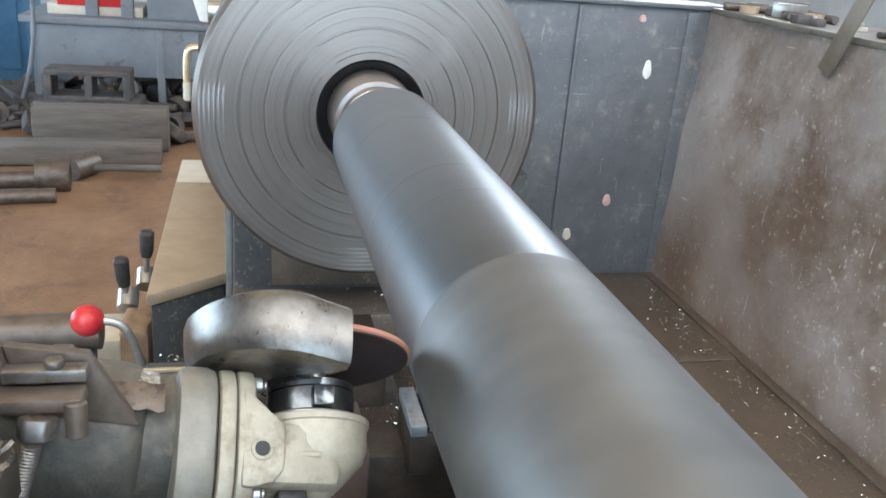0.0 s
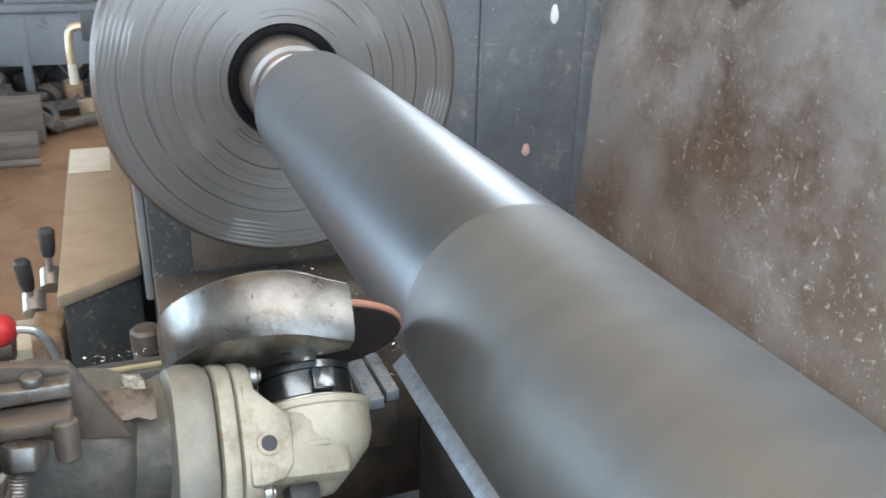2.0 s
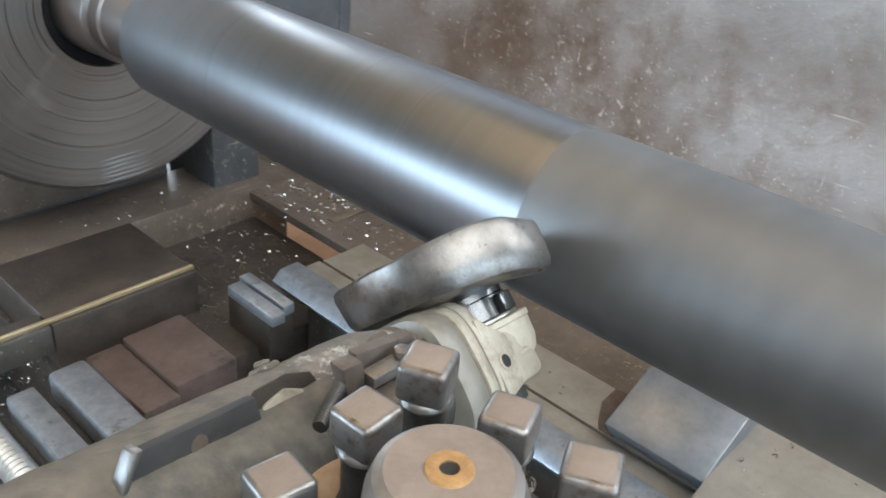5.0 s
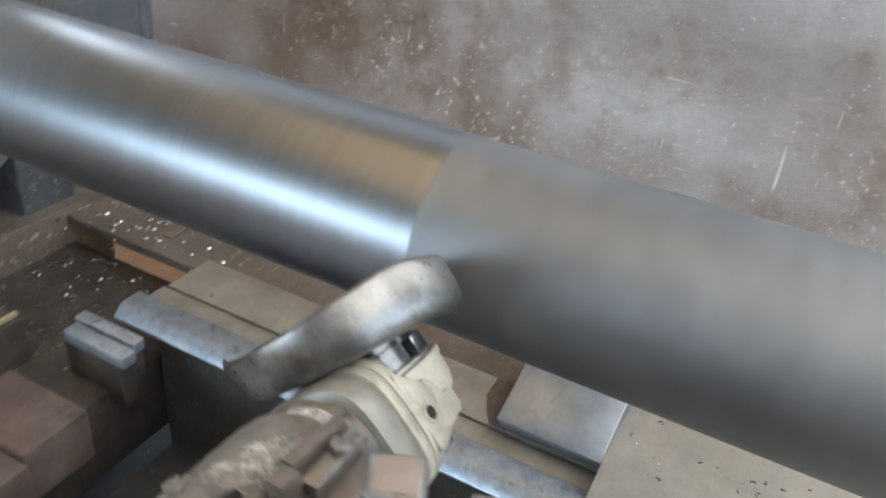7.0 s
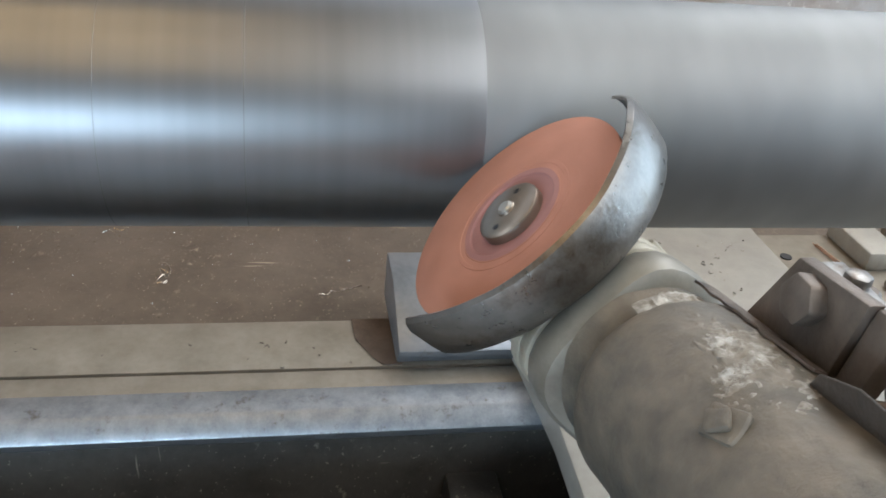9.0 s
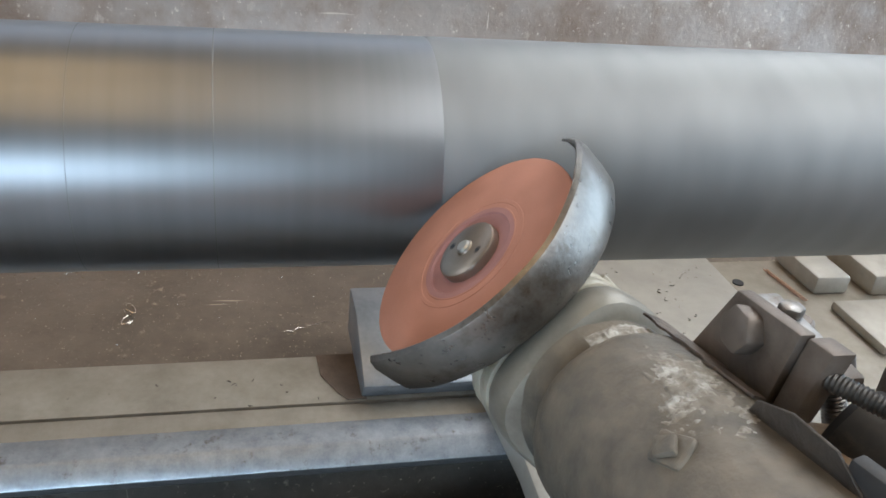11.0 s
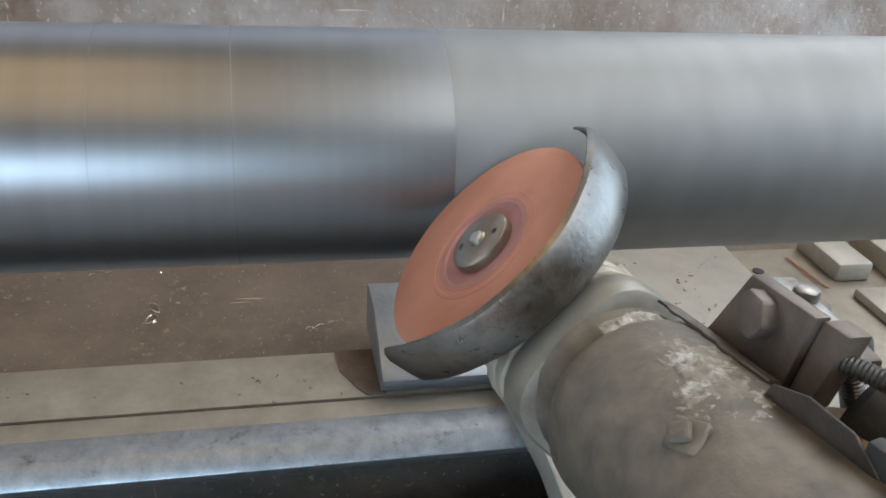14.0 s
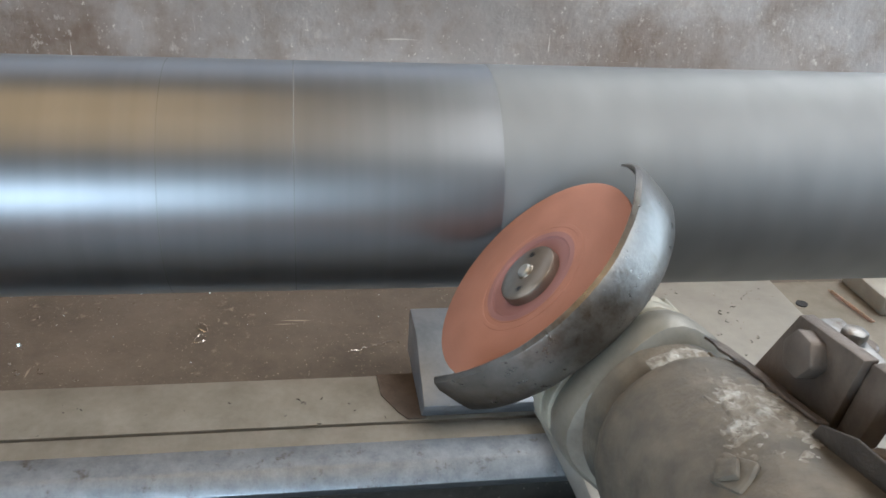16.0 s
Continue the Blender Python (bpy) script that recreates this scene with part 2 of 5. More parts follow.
M = dict(
    shaft=turned("turned_steel", (0.225, 0.228, 0.235), (0.25, 0.253, 0.26), 0.39, 1.0, 40, 0.03, 0.0, 1.0, aniso=0.1),
    ground=turned("ground_steel", (0.19, 0.19, 0.188), (0.235, 0.235, 0.232), 0.58, 0.86, 14, 0.02, 0.0, 7.0, aniso=0.1),
    chuck=faced("chuck_iron", (0.27, 0.238, 0.22), (0.335, 0.302, 0.278), 0.37, 0.95, 130.0, 0.1, 0.45),
    chuck_light=turned('worn_rib', (0.30, 0.295, 0.29), (0.44, 0.43, 0.42), 0.4, 0.8, 30, 0.1, 0.02, 14.0),
    dark_iron=material("dark_iron", (0.03, 0.03, 0.032), (0.07, 0.068, 0.065), 0.5, 0.6, 20, 0.15),
    # near-black that carries the shade inside the bore and small holes
    bore=material("hole_black", (0.012, 0.012, 0.014), (0.03, 0.03, 0.032), 0.4, 0.4, 20, 0.1),
    way=material("bare_way", (0.27, 0.29, 0.315), (0.44, 0.46, 0.485), 0.36, 0.65, 70, 0.22, spot=(0.15, 0.125, 0.095), spot_scale=60, spot_lo=0.56, spot_hi=0.68),
    way_dull=material("dull_way", (0.23, 0.20, 0.16), (0.34, 0.30, 0.25), 0.55, 0.35, 25, 0.08, spot=(0.09, 0.07, 0.05), spot_scale=14, spot_lo=0.62, spot_hi=0.72),
    bed=scratched("bed_casting", (0.055, 0.051, 0.046), (0.105, 0.097, 0.087), (0.30, 0.27, 0.23), 0.45, 0.15, 15, 0.3, 0.60, 0.68, cluster=8, clo=0.52, chi=0.64, lines=0.74),
    tray=scratched("oily_tray", (0.10, 0.077, 0.060), (0.18, 0.142, 0.112), (0.44, 0.37, 0.28), 0.40, 0.15, 8, 0.14, 0.59, 0.68, cluster=7, clo=0.52, chi=0.64, lines=0.74, speck=330),
    wall=scratched("worn_guard", (0.54, 0.51, 0.49), (0.82, 0.79, 0.77), (0.90, 0.87, 0.82), 0.40, 0.35, 4.0, 0.25, 0.585, 0.68, spot=(0.34, 0.26, 0.20), spot_lo=0.47, spot_hi=0.66, spot_scale=3.0, clo=0.40, chi=0.60, lines=0.72, chip=85, speck=170,
                   stain=((0.37, 0.285, 0.225), -0.36, 0.06, (0, 0, -1), 0.40, 6.0)),
    panel=scratched("dark_panel", (0.085, 0.088, 0.095), (0.145, 0.148, 0.155), (0.30, 0.28, 0.25), 0.42, 0.0, 6, 0.2, 0.53, 0.68, spot=(0.20, 0.18, 0.15), spot_lo=0.56, spot_hi=0.72, spot_scale=7.0, cluster=6, clo=0.48, chi=0.62, lines=0.71, chip=45, speck=330),
    saddle=material("dusty_saddle", (0.27, 0.245, 0.21), (0.38, 0.345, 0.295), 0.45, 0.2, 18, 0.1, spot=(0.13, 0.11, 0.08), spot_scale=40, spot_lo=0.64, spot_hi=0.72),
    wiper=material("planed_block", (0.19, 0.20, 0.215), (0.28, 0.29, 0.31), 0.36, 0.6, 30, 0.08, spot=(0.15, 0.12, 0.09), spot_scale=20, spot_lo=0.58, spot_hi=0.7),
    guard=material("worn_guard_steel", (0.15, 0.139, 0.127), (0.29, 0.272, 0.25), 0.31, 0.92, 24, 0.2, spot=(0.11, 0.085, 0.062), spot_scale=34, spot_lo=0.52, spot_hi=0.66),
    disc=material("abrasive", (0.37, 0.16, 0.105), (0.46, 0.205, 0.14), 0.85, 0.0, 60, 0.35, fine=10),
    disc_dark=material("disc_back", (0.018, 0.012, 0.012), (0.04, 0.022, 0.02), 0.8, 0.0, 60, 0.25),
    nut=material("disc_nut", (0.21, 0.17, 0.135), (0.32, 0.265, 0.215), 0.36, 0.85, 40, 0.06),
    collar=material("dark_collar", (0.10, 0.105, 0.108), (0.17, 0.175, 0.18), 0.2, 0.9, 40, 0.05),
    cream=material("cream_casting", (0.30, 0.265, 0.205), (0.45, 0.405, 0.315), 0.45, 0.15, 30, 0.2, spot=(0.15, 0.115, 0.078), spot_scale=20, spot_lo=0.50, spot_hi=0.64),
    body=dusty(material("dusty_housing", (0.032, 0.032, 0.028), (0.085, 0.078, 0.064), 0.5, 0.1, 26, 0.5, spot=(0.13, 0.115, 0.09), spot_scale=34, spot_lo=0.55, spot_hi=0.66), (0.205, 0.17, 0.13), -0.056, 0.028, (0, -0.25, 0.97), 0.060, 95.0),
    ring_label=material("faded_label", (0.27, 0.12, 0.11), (0.36, 0.17, 0.15), 0.7, 0.0, 60, 0.1),
    adapter=material("dusty_adapter", (0.17, 0.155, 0.128), (0.27, 0.25, 0.21), 0.42, 0.2, 22, 0.12, spot=(0.10, 0.078, 0.058), spot_scale=14, spot_lo=0.54, spot_hi=0.68),
    dust=material("grinding_dust", (0.15, 0.13, 0.105), (0.27, 0.24, 0.20), 0.7, 0.1, 40, 0.6, spot=(0.52, 0.51, 0.48), spot_scale=85, spot_lo=0.47, spot_hi=0.64),
    dust_brown=material("brown_dust", (0.18, 0.137, 0.106), (0.26, 0.20, 0.158), 0.85, 0.0, 60, 0.2),
    black=material("black_plastic", (0.022, 0.022, 0.024), (0.05, 0.047, 0.044), 0.62, 0.0, 30, 0.1, spot=(0.10, 0.08, 0.062), spot_scale=24, spot_lo=0.5, spot_hi=0.66),
    rusty=material("rusty_steel", (0.095, 0.075, 0.061), (0.19, 0.15, 0.122), 0.44, 0.4, 30, 0.3, spot=(0.065, 0.052, 0.045), spot_scale=22),
    bolt=material("square_bolt", (0.20, 0.188, 0.175), (0.33, 0.315, 0.30), 0.36, 0.8, 45, 0.2, spot=(0.13, 0.085, 0.055), spot_scale=34, spot_lo=0.48, spot_hi=0.60),
    brown_block=material("brown_oily_iron", (0.085, 0.058, 0.048), (0.155, 0.108, 0.09), 0.5, 0.1, 20, 0.2, spot=(0.05, 0.036, 0.03), spot_scale=16),
    matt_brown=material("matt_dark_brown", (0.085, 0.058, 0.042), (0.145, 0.102, 0.075), 0.9, 0.0, 60, 0.4),
    bolt_dark=material("bolt_shank", (0.05, 0.046, 0.042), (0.11, 0.10, 0.09), 0.42, 0.7, 40, 0.2),
    dome=material("clamp_dome", (0.20, 0.182, 0.165), (0.31, 0.285, 0.26), 0.40, 0.65, 25, 0.18, spot=(0.17, 0.12, 0.085), spot_scale=18, spot_lo=0.46, spot_hi=0.60),
    rust_ring=material("orange_rust", (0.24, 0.13, 0.05), (0.44, 0.24, 0.09), 0.85, 0.0, 160, 0.4),
    oily=material("oily_dirt", (0.03, 0.024, 0.02), (0.075, 0.058, 0.045), 0.4, 0.0, 30, 0.5),
    zinc=material("bright_fastener", (0.42, 0.41, 0.38), (0.56, 0.55, 0.52), 0.36, 0.85, 60, 0.08),
    chip=material("bright_chips", (0.60, 0.55, 0.48), (0.80, 0.76, 0.70), 0.25, 1.0, 80, 0.0),
    cover=material("tan_cover", (0.34, 0.25, 0.165), (0.45, 0.34, 0.235), 0.7, 0.0, 9, 0.1, spot=(0.30, 0.215, 0.145), spot_scale=12, spot_lo=0.55, spot_hi=0.75),
    head=scratched("headstock_paint", (0.05, 0.051, 0.052), (0.092, 0.092, 0.092), (0.32, 0.28, 0.22), 0.5, 0.1, 8, 0.15, 0.56, 0.66, cluster=7, clo=0.52, chi=0.64, lines=0.74),
    red=material("red_plastic", (0.55, 0.025, 0.03), (0.66, 0.05, 0.05), 0.3, 0.0, 20, 0.03),
    wrap=material("brown_wrap", (0.20, 0.12, 0.07), (0.38, 0.26, 0.16), 0.6, 0.0, 30, 0.6),
    old_white=material("yellowed_white", (0.55, 0.49, 0.38), (0.68, 0.62, 0.52), 0.45, 0.0, 20, 0.08),
    brass=material("brass_hook", (0.60, 0.45, 0.25), (0.72, 0.60, 0.40), 0.32, 0.7, 30, 0.05),
    soil=material("workshop_soil", (0.19, 0.098, 0.050), (0.29, 0.165, 0.088), 0.95, 0.0, 3.0, 0.5, spot=(0.12, 0.075, 0.045), spot_scale=4.5, spot_lo=0.54, spot_hi=0.68, fine=9),
    bench=material("grey_paint", (0.16, 0.175, 0.20), (0.23, 0.245, 0.27), 0.6, 0.0, 4, 0.05, spot=(0.12, 0.115, 0.12), spot_scale=6),
    timber=material("grey_timber", (0.10, 0.087, 0.077), (0.19, 0.163, 0.142), 0.8, 0.0, 8, 0.3, stretch=(0.4, 3, 3)),
    scrap=material("scrap_iron", (0.07, 0.07, 0.075), (0.17, 0.15, 0.14), 0.65, 0.4, 14, 0.3, spot=(0.24, 0.12, 0.07), spot_scale=9),
    blue=material("blue_paint", (0.03, 0.10, 0.19), (0.06, 0.16, 0.27), 0.5, 0.0, 4, 0.05),
    hall=material("hall_wall", (0.37, 0.375, 0.375), (0.49, 0.495, 0.495), 0.85, 0.0, 1.2, 0.1),
    roof=material("hall_roof", (0.32, 0.28, 0.23), (0.44, 0.39, 0.33), 0.7, 0.2, 1.5, 0.1),
    pale_head=material('pale_headstock', (0.17, 0.17, 0.165), (0.27, 0.27, 0.26), 0.5, 0.0, 10, 0.08, spot=(0.25, 0.22, 0.18), spot_scale=10),
    # bluish tone of the added plate, chosen for the shaft's lower reflection
    apron=material('mirrored_blue_grey', (0.23, 0.27, 0.32), (0.32, 0.365, 0.42), 0.45, 0.0, 8, 0.1),
    copper=material('blued_turning', (0.45, 0.24, 0.15), (0.62, 0.42, 0.32), 0.3, 0.9, 60, 0.0),
    paint_white=material("white_mark", (0.70, 0.70, 0.66), (0.82, 0.82, 0.78), 0.7, 0.0, 40, 0.1),
    pink=material("pink_mark", (0.52, 0.30, 0.24), (0.66, 0.42, 0.36), 0.7, 0.0, 40, 0.1),
)


# ---- mesh helpers ----
def join(*bms):
    out = bmesh.new()
    for b in bms:
        me = bpy.data.meshes.new("tmp")
        b.to_mesh(me)
        b.free()
        out.from_mesh(me)
        bpy.data.meshes.remove(me)
    return out


def bevelled(bm, w, seg=2):
    if w:
        bmesh.ops.bevel(bm, geom=[e for e in bm.edges if e.is_manifold and e.calc_face_angle(0) > 0.5], offset=w, segments=seg, affect="EDGES", clamp_overlap=True, profile=0.5)
    return bm


def block(x0, x1, y0, y1, z0, z1, bev=0.0015, turn=None):
    bm = bmesh.new()
    bmesh.ops.create_cube(bm, size=1)
    bmesh.ops.scale(bm, vec=(x1 - x0, y1 - y0, z1 - z0), verts=bm.verts)
    if turn is not None:
        bmesh.ops.transform(bm, matrix=turn, verts=bm.verts)
    bmesh.ops.translate(bm, vec=((x0 + x1) / 2, (y0 + y1) / 2, (z0 + z1) / 2), verts=bm.verts)
    return bevelled(bm, bev)


def revolve(profile, at=(0, 0, 0), axis=(0, 0, 1), seg=48, arc=None):
    """Turns (radius, height) pairs round an axis; arc=(from, to) in degrees leaves it open."""
    bm = bmesh.new()
    a0, a1 = arc or (0, 360)
    n = seg if arc is None else seg + 1
    rings = []
    for r, h in profile:
        ring = []
        for i in range(n):
            a = radians(a0 + (a1 - a0) * i / seg)
            ring.append(bm.verts.new((r * math.cos(a), r * math.sin(a), h)))
        rings.append(ring)
    for k in range(len(rings) - 1):
        for i in range(seg):
            j = (i + 1) % n
            q = [rings[k][i], rings[k][j], rings[k + 1][j], rings[k + 1][i]]
            bm.faces.new(q)
    if arc is not None:
        bm.faces.new([r[0] for r in reversed(rings)])
        bm.faces.new([r[-1] for r in rings])
    bmesh.ops.remove_doubles(bm, verts=bm.verts, dist=1e-6)
    m = Matrix.Translation(at) @ Vector((0, 0, 1)).rotation_difference(Vector(axis)).to_matrix().to_4x4()
    bmesh.ops.transform(bm, matrix=m, verts=bm.verts)
    bmesh.ops.recalc_face_normals(bm, faces=bm.faces)
    return bm


def rod(p0, p1, r, seg=24, r1=None, bev=0.001):
    p0, p1 = Vector(p0), Vector(p1)
    h = (p1 - p0).length
    r1 = r if r1 is None else r1
    b = min(bev, h / 3, r / 2)
    return revolve([(0, 0), (r - b, 0), (r, b), (r1, h - b), (r1 - b, h), (0, h)], p0, p1 - p0, seg)


def tube(points, r, seg=10, steps=6):
    """A round bar along a smooth line through the points."""
    pts = [Vector(p) for p in points]
    line = []
    for i in range(len(pts) - 1):
        a, b, c, d = pts[max(i - 1, 0)], pts[i], pts[i + 1], pts[min(i + 2, len(pts) - 1)]
        for s in range(steps):
            t = s / steps
            line.append(0.5 * (2 * b + (c - a) * t + (2 * a - 5 * b + 4 * c - d) * t * t + (3 * b - a - 3 * c + d) * t ** 3))
    line.append(pts[-1])
    bm = bmesh.new()
    rings, up = [], None
    for i, p in enumerate(line):
        d = (line[min(i + 1, len(line) - 1)] - line[max(i - 1, 0)]).normalized()
        if up is None:
            up = d.orthogonal().normalized()
        up = (up - d * up.dot(d)).normalized()
        w = d.cross(up)
        rings.append([bm.verts.new(p + r * (math.cos(2 * math.pi * k / seg) * up + math.sin(2 * math.pi * k / seg) * w)) for k in range(seg)])
    for k in range(len(rings) - 1):
        for i in range(seg):
            j = (i + 1) % seg
            bm.faces.new([rings[k][i], rings[k][j], rings[k + 1][j], rings[k + 1][i]])
    bm.faces.new(list(reversed(rings[0])))
    bm.faces.new(rings[-1])
    bmesh.ops.recalc_face_normals(bm, faces=bm.faces)
    return bm


def prism(outline, depth, frame_m, bev=0.001):
    """A flat outline (x, y) drawn out along z by depth, put by the matrix frame_m."""
    bm = bmesh.new()
    vs = [bm.verts.new((x, y, 0)) for x, y in outline]
    f = bm.faces.new(vs)
    e = bmesh.ops.extrude_face_region(bm, geom=[f])
    bmesh.ops.translate(bm, vec=(0, 0, depth), verts=[v for v in e["geom"] if isinstance(v, bmesh.types.BMVert)])
    bmesh.ops.recalc_face_normals(bm, faces=bm.faces)
    bevelled(bm, bev)
    bmesh.ops.transform(bm, matrix=frame_m, verts=bm.verts)
    bmesh.ops.recalc_face_normals(bm, faces=bm.faces)
    return bm


def hexagon(p0, p1, across, seg=6, bev=0.0012):
    p0, p1 = Vector(p0), Vector(p1)
    h, r = (p1 - p0).length, across / math.sqrt(3)
    return bevelled(revolve([(0, 0), (r, 0), (r, h), (0, h)], p0, p1 - p0, seg), bev)


def threaded(p0, p1, r, pitch=0.0015, seg=14):
    p0, p1 = Vector(p0), Vector(p1)
    h = (p1 - p0).length
    n = int(h / pitch)
    prof = [(0, 0)]
    for i in range(n):
        prof += [(r * 0.86, i * h / n), (r, (i + 0.5) * h / n)]
    prof += [(r * 0.86, h), (0, h)]
    return revolve(prof, p0, p1 - p0, seg)


BASE = {}


def thing(name, base, label, category, group="", kind=""):
    ob = new(name)
    ob.empty_display_size = 0.05
    ob.location = base
    BASE[ob.name] = Vector(base)
    return tagged(ob, label, category, group, kind)


def part(name, bm, mat, parent, label="", local=False, smooth=True):
    """Links a bmesh, built in the hall's space (or, with local, in its thing's), as one mesh under a thing or a part."""
    root = parent
    while root.parent:
        root = root.parent
    if not local:
        bmesh.ops.translate(bm, vec=-BASE[root.name], verts=bm.verts)
    ob = lone(name, bm, mat, smooth)
    ob.parent = parent
    if label:
        ob["label"] = label
    return ob


def lone(name, bm, mat, smooth=True):
    me = bpy.data.meshes.new(name)
    if smooth:
        for f in bm.faces:
            f.smooth = True
        for e in bm.edges:
            e.smooth = e.calc_face_angle(0) < 0.6 if e.is_manifold else False
    bm.to_mesh(me)
    bm.free()
    me.materials.append(M[mat])
    return new(name, me)


def single(name, bm, mat, label, category, group="", kind="", smooth=True):
    """A thing that is one mesh, with its origin at its base."""
    vs = [v.co for v in bm.verts]
    base = Vector((sum(v.x for v in vs) / len(vs), sum(v.y for v in vs) / len(vs), min(v.z for v in vs)))
    bmesh.ops.translate(bm, vec=-base, verts=bm.verts)
    ob = lone(name, bm, mat, smooth)
    ob.location = base
    return tagged(ob, label, category, group, kind)


# ---- the hall ----
def build_hall():
    fl = bmesh.new()
    bmesh.ops.create_grid(fl, x_segments=90, y_segments=110, size=0.5)
    bmesh.ops.scale(fl, vec=(13, 19, 1), verts=fl.verts)
    for v in fl.verts:
        v.co += Vector((-1.5, 2.5, -1.0))
        v.co.z += 0.02 * noise.noise(v.co * 2.3) + 0.008 * noise.noise(v.co * 7.0)
    single("floor", fl, "soil", "bare reddish-brown earth floor of the workshop, uneven", "floor", kind="structure")
    g = bmesh.new()
    bmesh.ops.create_grid(g, x_segments=1, y_segments=1, size=300)
    bmesh.ops.translate(g, vec=(0, 0, -1.06), verts=g.verts)
    single("ground", g, "soil", "brown earth ground outside the workshop", "ground", kind="structure")

    def wall(name, *boxes):
        single(name, join(*[block(*b, bev=0) for b in boxes]), "hall", "grey-brown rendered workshop wall with an open bay", "wall", kind="structure", smooth=False)

    wall("wall_west", (-6.2, -6, -6, 9, -1.05, -0.88), (-6.2, -6, -6, 9, 1.45, 4.2), (-6.2, -6, -6, 1.2, -0.88, 1.45))
    wall("wall_north", (-6.2, 3.7, 9, 9.2, -1.05, 4.2))
    wall("wall_east", (3.5, 3.7, -6, 9, -1.05, 0.3), (3.5, 3.7, -6, 5.4, 0.3, 1.4), (3.5, 3.7, 5.35, 5.45, 0.3, 4.2), (3.5, 3.7, 8.85, 9, 0.3, 4.2), (3.5, 3.7, -6, 9, 3.8, 4.2), (3.5, 3.7, 5.45, 8.85, 3.3, 3.8))
    wall("wall_south", (-6.2, -5.2, -6.2, -6, -1.05, 4.2), (2.8, 3.7, -6.2, -6, -1.05, 4.2), (-5.2, 2.8, -6.2, -6, -1.05, -0.4), (-5.2, 2.8, -6.2, -6, 3.0, 4.2))
    roof = [block(-6.2, 4.6, -6.2, 9.2, 4.1, 4.2, 0)]
    for i in range(9):
        roof.append(block(-5.2 + i * 0.95 - 0.06, -5.2 + i * 0.95 + 0.06, -5.0, 7.5, 3.82, 3.95, 0))
    for j in range(7):
        roof.append(block(-5.3, 2.7, -4.6 + j * 1.9, -4.48 + j * 1.9, 3.66, 3.82, 0))
    single("ceiling", join(*roof), "roof", "sheet roof with purlins under pale translucent sheets", "ceiling", kind="structure", smooth=False)


build_hall()


# ---- the workpiece and the chuck ----
R = 0.068
SPIN = -395.0


def build_shaft():
    root = thing("shaft", (0, 0, 0), "long steel shaft turning in the lathe, bright and half ground dull", "shaft")
    prof = [(0, 0.523), (0.061, 0.523), (0.066, 0.521), (R, 0.515), (R, -0.06), (0, -0.06)]
    part("bright_length", revolve([(r, h) for r, h in prof], (0, 0, 0), (0, 1, 0), 128), "shaft", root, "smooth turned steel with fine rings")
    jour = [(0, 0.78), (0.060, 0.78), (0.060, 0.665), (0.058, 0.662), (0.0575, 0.625), (0.056, 0.622), (0.050, 0.620), (0.050, 0.60), (0.047, 0.598), (0.047, 0.524), (0, 0.524)]
    part("journal", revolve(jour, (0, 0, 0), (0, 1, 0), 64), "chuck", root, "narrower worn journal held in the chuck")
    skin = [(0.0672, -0.0004), (R + 0.0001, -0.0002), (R + 0.00018, -0.002), (R + 0.00018, -1.9), (0.0, -1.9)]
    ground = part("ground_length", revolve(skin, (0, 0, 0), (0, 1, 0), 128), "ground", root, "dull grey freshly ground surface")
    # faint tool lines on the bright length
    for y, w in ((0.116, 0.00025), (0.185, 0.0002), (0.36, 0.0003)):
        part("tool_line", revolve([(R + 0.00002, y - w), (R + 0.00008, y), (R + 0.00002, y + w), (R - 0.002, y + w), (R - 0.002, y - w), (R + 0.00002, y - w)], (0, 0, 0), (0, 1, 0), 128), "ground", root, "thin dull tool line")
    return root, ground


shaft, ground_length = build_shaft()


def build_chuck():
    root = thing("chuck", (0, 0.675, 0), "large worn lathe chuck with ringed face and dark bore, turning", "chuck")
    Rc, y0 = 0.238, 0.675
    # face: height runs towards the tailstock
    prof = [(0.074, -0.10), (0.074, -0.002), (0.076, 0)]
    for r, g in ((0.086, 1.3), (0.093, 0.4), (0.117, 1.4), (0.131, 0.3), (0.145, 1.0), (0.163, 0.3), (0.178, 1.4), (0.208, 1.0), (0.229, 0.4)):
        prof += [(r - 0.0012 * g, 0), (r - 0.0008 * g, -0.0016 * g), (r + 0.0008 * g, -0.0016 * g), (r + 0.0012 * g, 0)]
    prof += [(Rc - 0.006, 0), (Rc, -0.006), (Rc, -0.095), (Rc - 0.01, -0.10), (0.074, -0.10)]
    part("face_plate", revolve(prof, (0, y0, 0), (0, -1, 0), 160), "chuck", root, "scuffed cast-iron face with turned rings")
    # ring closes the gap round the journal, the gap's shade is its colour
    part("bore", revolve([(0.0735, -0.099), (0.0735, 0.0), (0.055, -0.02), (0.055, -0.099), (0.0735, -0.099)], (0, y0, 0), (0, -1, 0), 64), "bore", root, "near-black ring filling the bore, shade put into its colour")
    for k in range(4):
        m = Matrix.Rotation(radians(90 * k), 4, "Y")
        # worn tooth marks beside each slot
        for i in range(6):
            bm = block(0.196 + 0.0062 * i, 0.1982 + 0.0062 * i, y0 - 0.0007, y0 + 0.003, -0.030, 0.030, 0.0003)
            bmesh.ops.transform(bm, matrix=m, verts=bm.verts)
            part("tooth_mark", bm, "chuck_light", root, "worn rib")
        slot = block(0.082, 0.19, y0 - 0.0008, y0 + 0.003, -0.015, 0.015, 0.0)
        bmesh.ops.transform(slot, matrix=m @ Matrix.Rotation(radians(45), 4, "Y"), verts=slot.verts)
        part("slot", slot, "chuck", root, "jaw slot")
    return root


